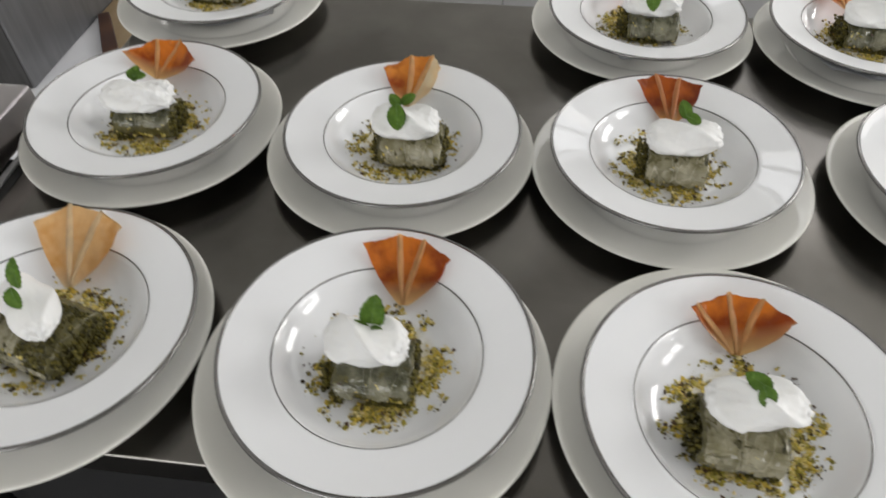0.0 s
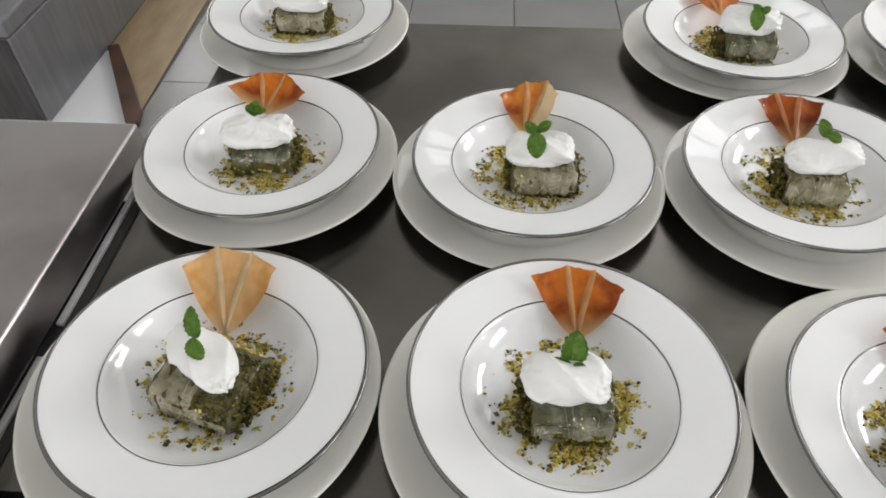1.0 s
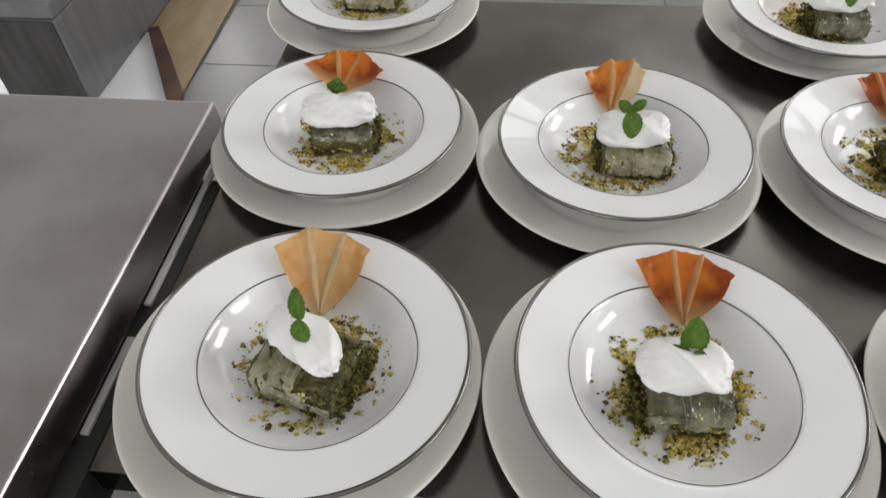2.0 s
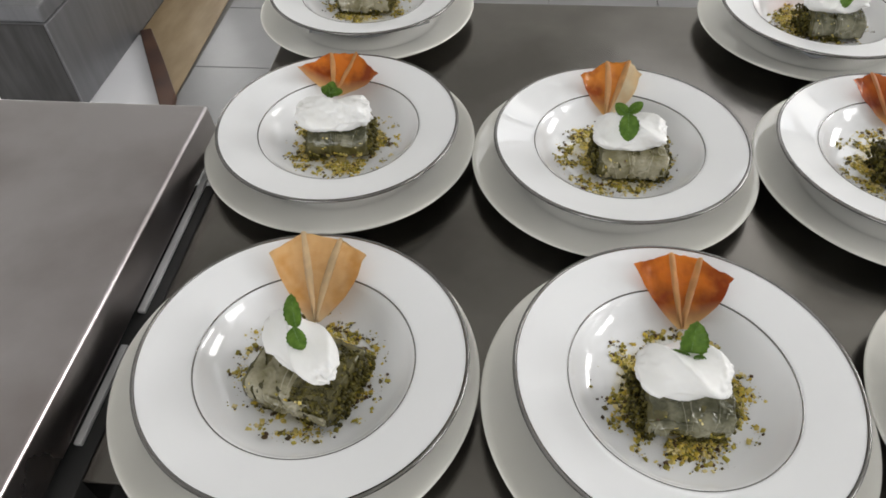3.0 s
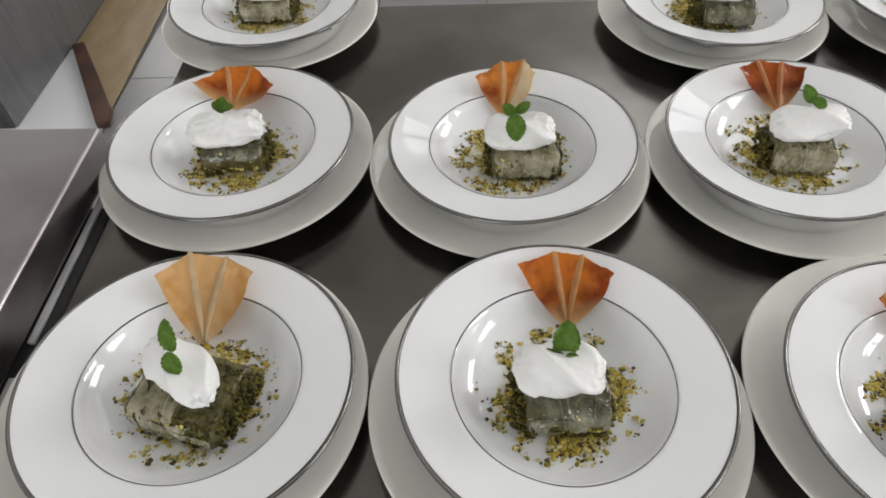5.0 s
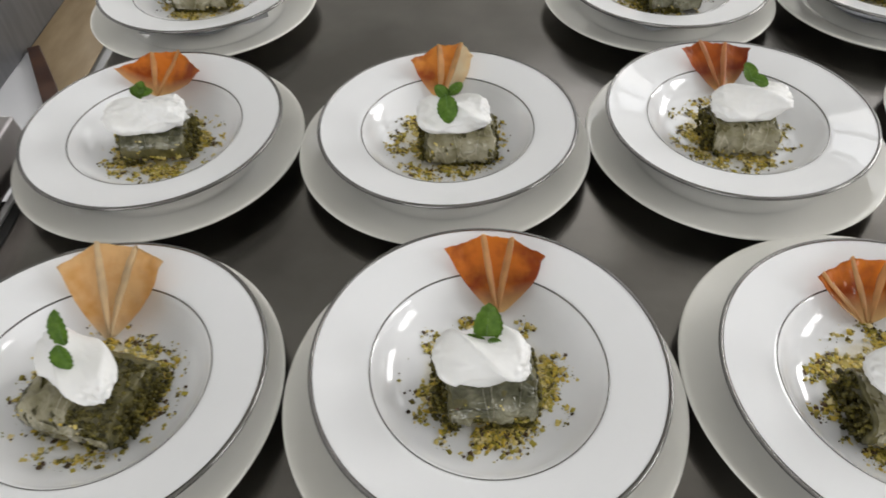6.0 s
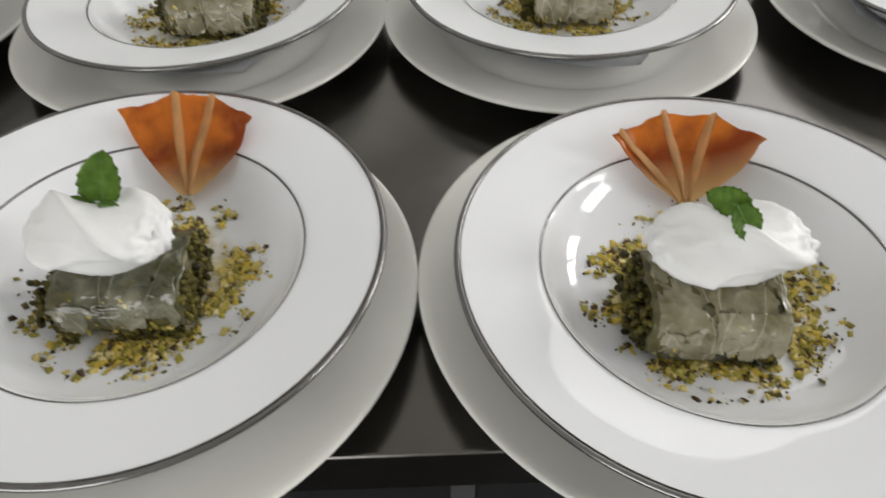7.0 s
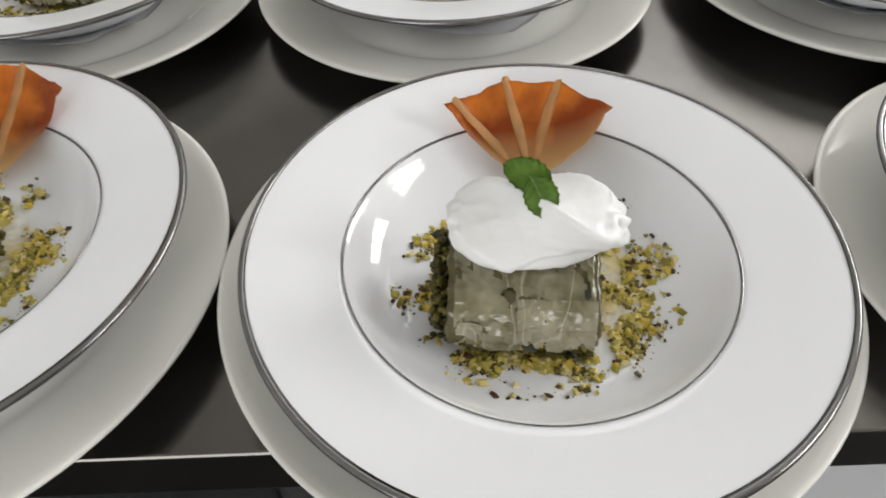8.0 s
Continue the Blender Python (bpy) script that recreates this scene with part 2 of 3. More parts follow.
add_translucency(M_MINT, 0.35)
CRISPS = {
    "white": crisp_material("white_crisp", (0.92, 0.82, 0.62), (0.90, 0.72, 0.46), (0.92, 0.82, 0.62), (0.94, 0.86, 0.70)),
    "pale": crisp_material("pale_crisp", (0.92, 0.66, 0.34), (0.80, 0.47, 0.15), (0.95, 0.80, 0.56), (0.99, 0.83, 0.57)),
    "orange": crisp_material("orange_crisp", (0.84, 0.31, 0.030), (0.44, 0.085, 0.004), (0.92, 0.68, 0.33), (0.93, 0.60, 0.27)),
    "amber": crisp_material("amber_crisp", (0.84, 0.38, 0.060), (0.46, 0.10, 0.006), (0.88, 0.60, 0.24), (0.92, 0.62, 0.30)),
    "deep": crisp_material("deep_brown_crisp", (0.60, 0.16, 0.016), (0.28, 0.040, 0.003), (0.86, 0.52, 0.20), (0.88, 0.46, 0.20)),
}

# ---- mesh helpers ----


def mesh_object(name, bm, material, smooth=True):
    me = bpy.data.meshes.new(name)
    bmesh.ops.recalc_face_normals(bm, faces=bm.faces[:])
    bm.to_mesh(me)
    bm.free()
    for f in me.polygons:
        f.use_smooth = smooth
    me.materials.append(material)
    return new(name, me)


def part(name, bm, material, parent, label="", smooth=True):
    ob = mesh_object(name, bm, material, smooth)
    ob.parent = parent
    if label:
        tagged(ob, label)
    return ob


def empty(name, m, label, category, group="", kind=""):
    ob = new(name)
    ob.empty_display_size = 0.05
    ob.matrix_world = m
    return tagged(ob, label, category, group, kind)


def box_bm(x0, x1, y0, y1, z0, z1, bevel=0.0, segments=2, bm=None):
    bm = bm or bmesh.new()
    made = bmesh.ops.create_cube(bm, size=1.0, matrix=Matrix.Translation(((x0 + x1) / 2, (y0 + y1) / 2, (z0 + z1) / 2)) @ Matrix.Diagonal((x1 - x0, y1 - y0, z1 - z0, 1)))
    if bevel:
        edges = list({e for v in made["verts"] for e in v.link_edges})
        bmesh.ops.bevel(bm, geom=edges, offset=bevel, segments=segments, affect="EDGES", profile=0.5)
    return bm


def lathe(profile, n=112, closed=False):
    """Turn a profile of (radius, height) round z."""
    bm = bmesh.new()
    rings = []
    for r, z in profile:
        if r < 1e-5:
            rings.append([bm.verts.new((0, 0, z))])
        else:
            rings.append([bm.verts.new((r * math.cos(a), r * math.sin(a), z)) for a in (2 * math.pi * i / n for i in range(n))])
    pairs = list(zip(rings, rings[1:])) + ([(rings[-1], rings[0])] if closed else [])
    for a, b in pairs:
        for i in range(n):
            j = (i + 1) % n
            if len(a) == 1 and len(b) == 1:
                continue
            if len(a) == 1:
                bm.faces.new((a[0], b[i], b[j]))
            elif len(b) == 1:
                bm.faces.new((a[i], b[0], a[j]))
            else:
                bm.faces.new((a[i], b[i], b[j], a[j]))
    return bm


def smooth_profile(points, steps=5):
    """Catmull-Rom through the points."""
    out = []
    pts = [points[0], *points, points[-1]]
    for a, b, c, d in zip(pts, pts[1:], pts[2:], pts[3:]):
        for k in range(steps):
            t = k / steps
            out.append(tuple(0.5 * (2 * b[i] + (c[i] - a[i]) * t + (2 * a[i] - 5 * b[i] + 4 * c[i] - d[i]) * t * t + (3 * b[i] - a[i] - 3 * c[i] + d[i]) * t ** 3) for i in range(2)))
    out.append(points[-1])
    return out


# ---- the room ----
X0, X1, Y0, Y1, HIGH = ROOM
tagged(mesh_object("floor", box_bm(X0 - 0.2, X1 + 0.2, Y0 - 0.2, Y1 + 0.2, -0.12, -0.006), M_GROUT, False), "grey tiled kitchen floor with thin joints", "floor", kind="structure")
FLOOR = bpy.data.objects["floor"]
tagged(mesh_object("ceiling", box_bm(X0 - 0.2, X1 + 0.2, Y0 - 0.2, Y1 + 0.2, HIGH, HIGH + 0.12), M_CEILING, False), "plain white painted kitchen ceiling", "ceiling", kind="structure")


def wall_with_window(name, along, at, out, lo, hi, w):
    """A wall along x or y with one opening through it; out is its thickness outwards."""
    bm = bmesh.new()
    a, b, c, d = w
    for p, q, r, s in ((lo, a, 0, HIGH), (b, hi, 0, HIGH), (a, b, 0, c), (a, b, d, HIGH)):
        o0, o1 = min(at, at + out), max(at, at + out)
        if along == "x":
            box_bm(p, q, o0, o1, r, s, bm=bm)
        else:
            box_bm(o0, o1, p, q, r, s, bm=bm)
    return tagged(mesh_object(name, bm, M_WALL, False), "white painted wall with a window opening", "wall", kind="structure")


wall_with_window("wall_east", "y", X1, 0.2, 0.75, Y1, WIN_A)
wall_with_window("wall_southeast", "y", X1, 0.2, Y0, 0.75, WIN_B)
wall_with_window("wall_north", "x", Y1, 0.2, -0.6, X1, WIN_F)
# low opening made up for the left fill lamp
wall_with_window("wall_northwest", "x", Y1, 0.2, X0, -0.6, WIN_L_FILL)
# this opening is made up for the fill lamp behind
wall_with_window("wall_south", "x", Y0, -0.2, X0, X1, WIN_S_FILL)
tagged(mesh_object("wall_west", box_bm(X0 - 0.2, X0, Y0, Y1, 0, HIGH), M_WALL, False), "plain white painted kitchen wall", "wall", kind="structure")


def window(name, along, at, w, bars):
    a, b, c, d = w
    ob = empty(name, pose(0, 0, 0), "white framed window with upright bars", "window", kind="structure")
    t = 0.05
    cuts = [a + t / 2, *[a + (b - a) * (i + 1) / (bars + 1) for i in range(bars)], b - t / 2]
    pieces = [("mullion", p - t / 2, p + t / 2, c, d) for p in cuts] + [("rail", a + t, b - t, c, c + t), ("rail", a + t, b - t, d - t, d), ("rail", a + t, b - t, (c + d) / 2 - 0.02, (c + d) / 2 + 0.02)]
    for nm, p, q, r, s in pieces:
        if along == "x":
            part(nm, box_bm(p, q, at - 0.03, at + 0.03, r, s, 0.004), M_FRAME, ob, smooth=False)
        else:
            part(nm, box_bm(at - 0.03, at + 0.03, p, q, r, s, 0.004), M_FRAME, ob, smooth=False)


window("window_1", "y", X1 - 0.06, WIN_A, 1)
window("window_2", "y", X1 - 0.06, WIN_B, 1)
window("window_3", "x", Y1 - 0.06, WIN_F, 3)
# unseen frame round the added fill lamp behind
window("window_4", "x", Y0 + 0.06, WIN_S_FILL, 2)
# unseen frame round the added low fill lamp
window("window_5", "x", Y1 - 0.06, WIN_L_FILL, 1)

# ---- floor beyond the table ----
def flat_slab(points, z0, z1, bevel=0.0):
    bm = bmesh.new()
    lower = [bm.verts.new((x, y, z0)) for x, y in points]
    upper = [bm.verts.new((x, y, z1)) for x, y in points]
    bm.faces.new(lower[::-1])
    bm.faces.new(upper)
    for i in range(len(points)):
        j = (i + 1) % len(points)
        bm.faces.new((lower[i], lower[j], upper[j], upper[i]))
    if bevel:
        bmesh.ops.bevel(bm, geom=bm.edges[:], offset=bevel, segments=2, affect="EDGES", profile=0.5)
    return bm


tagged(mesh_object("white_floor", flat_slab([(X0, Y0), (-1.36, Y0), (-1.36, 1.875), (-1.63, 2.34), (X0, 2.34)], -0.004, 0.0), M_WHITE_FLOOR, False), "smooth white floor beside the steel plinth", "floor", kind="structure")

board = empty("floor_board", pose(0, 0, 0), "ochre floor board with a dark brown edge", "board")
part("board", flat_slab([(-1.350, 1.86), (-1.374, 1.96), (-1.389, 2.62), (-1.395, 3.25), (-1.66, 3.25), (-1.655, 2.36), (-1.61, 2.33)], 0.001, 0.004, 0.001), M_OCHRE, board, smooth=False)
part("end_trim", flat_slab([(-1.378, 1.84), (-1.340, 1.85), (-1.359, 1.93), (-1.473, 2.128), (-1.603, 2.345), (-1.642, 2.325)], 0.004, 0.030, 0.004), M_BROWN, board, "dark brown worn end trim", smooth=False)

plinth = empty("steel_plinth", pose(0, 0, 0), "dull grey steel plinth standing on the floor", "plinth")
part("body", box_bm(-1.945, -1.658, 1.862, 3.25, 0.0, 0.315, 0.006), M_PLINTH, plinth, smooth=False)
part("top_plate", box_bm(-1.945, -1.658, 1.862, 3.25, 0.3155, 0.372, 0.008), M_PLINTH, plinth, smooth=False)
# shade of the plinth's front side, painted in as a darker panel
part("front_panel", box_bm(-1.943, -1.664, 1.855, 1.861, 0.004, 0.312, 0.001), M_PANEL_SHADED, plinth, "streaked front panel, darkened as the shaded side", smooth=False)
tagged(mesh_object("storage_box", box_bm(-2.05, -1.80, 1.93, 2.4, 0.3722, 0.48, 0.012), M_PLASTIC), "pale plastic storage box on the steel plinth", "box")

# unseen black sheet, added so the steel table front reflects dark
tagged(mesh_object("floor_mat", box_bm(-2.2, 1.6, -1.35, 0.30, 0.0005, 0.012, 0.003), M_RUBBER_FILL, False), "unseen black floor sheet that darkens the table front's reflection", "mat")

# ---- the serving table ----
TOP = 0.88
TX0, TX1, TY0, TY1 = -0.551, 1.15, 0.221, 0.977
table = empty("steel_table", pose(0, 0, 0), "long brushed stainless steel serving table with shelf", "table")
part("tabletop", box_bm(TX0, TX1, TY0, TY1, TOP - 0.035, TOP, 0.002, 3), M_STEEL, table, smooth=False)
for lx in (TX0 + 0.05, TX1 - 0.05):
    for ly in (TY0 + 0.06, TY1 - 0.06):
        leg = part("leg", box_bm(lx - 0.02, lx + 0.02, ly - 0.02, ly + 0.02, 0.03, TOP - 0.036, 0.003), M_STEEL_DARK, table, smooth=False)
        part("foot", lathe([(0, 0), (0.022, 0), (0.024, 0.006), (0.018, 0.03), (0, 0.03)], 20), M_RUBBER_FILL, leg).location = (lx, ly, 0)
part("undershelf", box_bm(TX0 + 0.03, TX1 - 0.03, TY0 + 0.04, TY1 - 0.04, 0.18, 0.205, 0.003), M_STEEL_DARK, table, smooth=False)
for k in range(5):
    white = k == 3
    part("front_panel", box_bm(TX0 + 0.09 + 0.27 * k, TX0 + 0.345 + 0.27 * k, TY0 + 0.020, TY0 + 0.035, 0.22, 0.838, 0.003), M_PLASTIC if white else M_STEEL_DARK, table, "white panel" if white else "", smooth=False)
part("side_panel", box_bm(TX0 + 0.012, TX0 + 0.02, TY0 + 0.03, TY1 - 0.03, 0.22, 0.84, 0.001), M_STEEL_DARK, table, smooth=False)

# ---- the taller counter beside it ----
counter = empty("steel_counter", pose(0, 0, 0), "scuffed stainless steel counter beside the serving table", "counter")
bm = bmesh.new()
edge = [(-1.35, 0.932), (-0.5705, 0.932), (-0.5665, 0.8885), (-0.59, 0.884), (-1.35, 0.884)]
ends = [[bm.verts.new((ex, ey, ez)) for ex, ez in edge] for ey in (-0.75, 0.634)]
bm.faces.new(ends[0])
bm.faces.new(ends[1][::-1])
for i in range(5):
    bm.faces.new((ends[0][i], ends[0][(i + 1) % 5], ends[1][(i + 1) % 5], ends[1][i]))
bmesh.ops.bevel(bm, geom=bm.edges[:], offset=0.0034, segments=4, affect="EDGES", profile=0.5)
part("worktop", bm, M_STEEL_WORN, counter, smooth=False)
for lx in (-1.30, -0.64):
    for ly in (-0.68, 0.57):
        part("leg", box_bm(lx - 0.02, lx + 0.02, ly - 0.02, ly + 0.02, 0, 0.884, 0.003), M_STEEL_DARK, counter, smooth=False)
# pale strips added as the plates' reflection along the counter's lower lip
strip = empty("edging_strip", pose(0, 0, 0), "pale strips standing for a reflection, over a black gap filler", "strip")
for sy0, sy1 in ((0.382, 0.592), (0.2495, 0.345)):
    part("strip", box_bm(-0.5690, -0.5622, sy0, sy1, 0.8795, 0.8836, 0.0008), M_STRIP, strip, smooth=False)
# black filler added for the shade in the gap; hides the floor below
part("backing", box_bm(-0.62, -0.5515, -0.60, 0.560, 0.828, 0.8792, 0.001), M_RUBBER_FILL, strip, "black filler for the shaded gap", smooth=False)

# ---- crockery ----
UNDER = smooth_profile([(0, 0.0075), (0.08, 0.0075), (0.098, 0.008), (0.108, 0.0115), (0.125, 0.0160), (0.1475, 0.0222)], 4) + [
    (0.1492, 0.0220), (0.1500, 0.0212), (0.1494, 0.0200), (0.1475, 0.0188)] + smooth_profile([(0.146, 0.0182), (0.125, 0.0112), (0.105, 0.0045), (0.094, 0.0020)], 3) + [(0.093, 0.0003), (0.088, 0.0003), (0.086, 0.0025), (0, 0.0025)]
INNER = smooth_profile([(0, 0.0105), (0.045, 0.0107), (0.058, 0.0118), (0.067, 0.0146), (0.0745, 0.0192), (0.0805, 0.0250), (0.0850, 0.0308), (0.0880, 0.0335)], 5)
BOWL = INNER + smooth_profile([(0.090, 0.0342), (0.105, 0.0374), (0.118, 0.0402), (0.1280, 0.0422)], 4) + [
    (0.1294, 0.0425), (0.1303, 0.0419), (0.1305, 0.0411), (0.1298, 0.0401)] + smooth_profile([(0.128, 0.0393), (0.112, 0.0350), (0.094, 0.0306), (0.0865, 0.0240), (0.079, 0.0120), (0.067, 0.0050), (0.058, 0.0030)], 4) + [(0.0575, 0.0), (0.053, 0.0), (0.0515, 0.0035), (0, 0.0045)]
RIM_BAND = [(0.1274, 0.0424), (0.1294, 0.0428), (0.1306, 0.0422), (0.13085, 0.0411), (0.1301, 0.0398), (0.1290, 0.0397), (0.1290, 0.0415)]
WELL_LINE = [(0.0869, 0.0330), (0.0874, 0.0337), (0.0879, 0.0339), (0.0879, 0.0330)]

proto_under = mesh_object("charger_plate", lathe(UNDER), M_IVORY).data
proto_bowl = mesh_object("bowl_body", lathe(BOWL), M_CHINA).data
proto_rim = mesh_object("rim_band", lathe(RIM_BAND, closed=True), M_SILVER).data
proto_line = mesh_object("well_line", lathe(WELL_LINE, closed=True), M_SILVER).data
for name in ("charger_plate", "bowl_body", "rim_band", "well_line"):
    bpy.data.objects.remove(bpy.data.objects[name])


def fbm(v, s, k=0.0):
    return noise.noise(Vector((v[0] * s + k, v[1] * s - k, v[2] * s + 2 * k)))


def napkin_mesh(seed):
    """A soft square paper napkin with slightly waved edges."""
    rnd = random.Random(seed)
    bm = bmesh.new()
    n, s = 30, 0.080
    ph = rnd.uniform(0, 6)
    grid = []
    for i in range(n + 1):
        row = []
        for j in range(n + 1):
            x, y = s * (2 * i / n - 1), s * (2 * j / n - 1)
            r = math.hypot(x, y)
            lift = 0.0085 + max(0.0, r - 0.060) * 0.42 + 0.0022 * min(1.0, max(0.0, (r - 0.066) / 0.02)) * (math.sin(75 * x + ph) * math.cos(88 * y - ph) + 0.8 * fbm((x, y, seed), 60))
            row.append(bm.verts.new((x, y, lift)))
        grid.append(row)
    for i in range(n):
        for j in range(n):
            bm.faces.new((grid[i][j], grid[i + 1][j], grid[i + 1][j + 1], grid[i][j + 1]))
    bmesh.ops.solidify(bm, geom=bm.faces[:], thickness=0.0006)
    return bm


def place_setting(under, bowl, tilt, napkin_turn, seed):
    u = new("charger_plate", proto_under)
    u.matrix_world = pose(under[0], under[1], TOP, 0, 0, seed * 37)
    tagged(u, "ivory glazed charger plate on the steel table", "plate", "charger plates")
    k = mesh_object("napkin", napkin_mesh(seed), M_NAPKIN)
    k.matrix_world = pose(under[0], under[1], TOP, 0, 0, napkin_turn)
    tagged(k, "white paper napkin between charger and soup plate", "napkin", "napkins")
    b = empty("soup_plate", pose(bowl[0], bowl[1], TOP + 0.0094, -math.degrees(tilt[1]), math.degrees(tilt[0]), 0), "white china soup plate with silver rim lines", "plate", "soup plates")
    for nm, me, lb in (("bowl_body", proto_bowl, ""), ("rim_band", proto_rim, "shiny silver rim band"), ("well_line", proto_line, "thin silver line round the well")):
        o = new(nm, me)
        o.parent = b
        if lb:
            tagged(o, lb)


# ---- food ----


def pastry(x, y, turn, length, depth, height, dark_left, dark_right, low, seed, label):
    """A rolled parcel: wrinkled skin, loose outer sheet, crumbly filling at the open ends."""
    base = TOP + 0.0203
    ob = empty("pastry_roll", pose(x, y, base, 0, 0, turn), label, "pastry", "pastry rolls")
    rnd = random.Random(seed)
    sheet = M_SHEET if seed in (11, 14, 15, 16, 17) else M_SHEET_DULL
    nl, nc = 66, 76

    def section(a, grow=0.0):
        e = 0.62
        c, s = math.cos(a), math.sin(a)
        return (depth / 2 + grow) * math.copysign(abs(c) ** e, c), height / 2 + (height / 2 + grow) * math.copysign(abs(s) ** e, s)

    def tube(x0, x1, a0, a1, grow, rag=0.0, close=False, na=nc, k=0.0, tear=9.0):
        bm = bmesh.new()
        rows = []
        for i in range(nl + 1):
            t = i / nl
            row = []
            for j in range(na if close else na + 1):
                a = a0 + (a1 - a0) * j / na
                edge = 0.0
                if rag and j >= na - 1:
                    edge = rag * fbm((t * 3, seed, k), 2.2)
                gy, gz = section(a + edge, grow)
                px = x0 + (x1 - x0) * t
                if i in (0, nl):
                    px += (0.0022 * fbm((gy, gz, seed), 150)) * (1 if i else -1)
                    gy, gz = gy * 0.95, height / 2 + (gz - height / 2) * 0.95
                crease = (1 - abs(fbm((px, gy * 0.7, gz * 0.7 + seed), 75, k + 4))) ** 9
                fine = (1 - abs(fbm((px * 0.8, gy, gz + seed), 170, k + 9))) ** 8
                w = 0.0014 * fbm((px, gy, gz + seed), 90, k) + 0.0013 * crease + 0.0006 * fine + 0.0004 * fbm((px, gy, gz + seed), 420, k)
                ca, sa = math.cos(a), math.sin(a)
                row.append(bm.verts.new((px, gy + w * ca, max(0.0003, gz + w * sa))))
            rows.append(row)
        for r0, r1 in zip(rows, rows[1:]):
            m = len(r0)
            for j in range(m if close else m - 1):
                v = r0[j].co
                if not close and fbm((v.x * 1.6, v.y, v.z * 0.8 + seed), 85, k + 13) > tear:
                    continue
                bm.faces.new((r0[j], r1[j], r1[(j + 1) % m], r0[(j + 1) % m]))
        bmesh.ops.delete(bm, geom=[v for v in bm.verts if not v.link_faces], context="VERTS")
        if close:
            bm.faces.new(rows[0][::-1])
            bm.faces.new(rows[-1])
        else:
            twin = bmesh.ops.duplicate(bm, geom=bm.verts[:] + bm.edges[:] + bm.faces[:])["geom"]
            for v in (g for g in twin if isinstance(g, bmesh.types.BMVert)):
                out = Vector((0, v.co.y, v.co.z - height / 2)).normalized()
                v.co -= 0.0005 * out
        return bm

    h = length / 2
    # darker than the sheet; shows as a band below its ragged lower edge
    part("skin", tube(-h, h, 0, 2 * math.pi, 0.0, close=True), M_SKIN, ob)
    bare = dark_right >= 1.0
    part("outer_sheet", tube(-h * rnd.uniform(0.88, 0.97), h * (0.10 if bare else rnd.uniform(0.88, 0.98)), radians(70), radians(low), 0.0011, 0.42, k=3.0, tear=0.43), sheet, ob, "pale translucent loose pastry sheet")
    if bare:
        bm = bmesh.new()
        for q in range(420):
            s = rnd.uniform(0.0007, 0.0021)
            a, px = radians(rnd.uniform(50, 172)), h * rnd.uniform(0.08, 0.98)
            gy, gz = section(a, 0.0006)
            bmesh.ops.create_icosphere(bm, subdivisions=1, radius=s, matrix=Matrix.Translation((px, gy, gz)) @ pose(0, 0, 0, rnd.uniform(0, 90), rnd.uniform(0, 90), 0) @ Matrix.Diagonal((1.2, 0.8, 0.6, 1)))
        tagged(part("bared_filling", bm, M_FILL, ob, "dark green crumbly filling laid bare on top"), kind="stuff")
    part("inner_flap", tube(-h * 0.1, h * rnd.uniform(0.9, 0.99), radians(168 if bare else 125), radians(low - 6), 0.0021, 0.40, k=7.0, tear=0.40), sheet, ob, "pale loose pastry flap")
    for q in range(5):
        # small torn pieces of sheet, curling off the front
        bm = bmesh.new()
        fx, fa, fw, fh, ft = h * rnd.uniform(-0.72, 0.72), rnd.uniform(160, min(192, low)), rnd.uniform(0.004, 0.008), rnd.uniform(14, 24), rnd.uniform(-0.5, 0.5)
        for under in (0.0, 0.0005):
            g = []
            for i in range(9):
                row = []
                for j in range(9):
                    u, v = i / 4 - 1, j / 4 - 1
                    rim = 1 + 0.35 * fbm((u, v, seed + q), 1.3)
                    gy, gz = section(radians(fa + fh * rim * (v * 0.5 + ft * u * 0.4)), 0.0024 - under + 0.0014 * max(0.0, v) ** 2 + 0.0008 * fbm((u, v, q + seed), 1.9))
                    row.append(bm.verts.new((fx + fw * rim * (u - ft * v * 0.5), gy, max(0.0004, gz))))
                g.append(row)
            for i in range(8):
                for j in range(8):
                    if (i in (0, 7)) + (j in (0, 7)) < 2:
                        f = (g[i][j], g[i + 1][j], g[i + 1][j + 1], g[i][j + 1])
                        bm.faces.new(f[::-1] if under else f)
        bmesh.ops.delete(bm, geom=[v for v in bm.verts if not v.link_faces], context="VERTS")
        part("torn_flap", bm, sheet, ob)
    bm = bmesh.new()
    for q in range(130):
        s = rnd.uniform(0.0008, 0.0022)
        px = rnd.uniform(-h * 0.95, h * 0.95)
        if fbm((px, seed, 0.3), 45) < -0.12:
            continue
        bmesh.ops.create_icosphere(bm, subdivisions=1, radius=s, matrix=Matrix.Translation((px, -depth / 2 + rnd.uniform(-0.0016, 0.0012), s * 0.7 + 0.0070 * rnd.random() ** 1.5)) @ pose(0, 0, 0, rnd.uniform(0, 90), rnd.uniform(0, 90), 0) @ Matrix.Diagonal((1.5, 0.8, 0.7, 1)))
    tagged(part("seeping_filling", bm, M_FILL, ob, "dark green filling along the lower edge"), kind="stuff")
    bm = bmesh.new()
    for q in range(46):
        s = rnd.uniform(0.0007, 0.0021)
        a = radians(rnd.choice((rnd.uniform(185, 215), rnd.uniform(140, 200))))
        gy, gz = section(a, 0.0012)
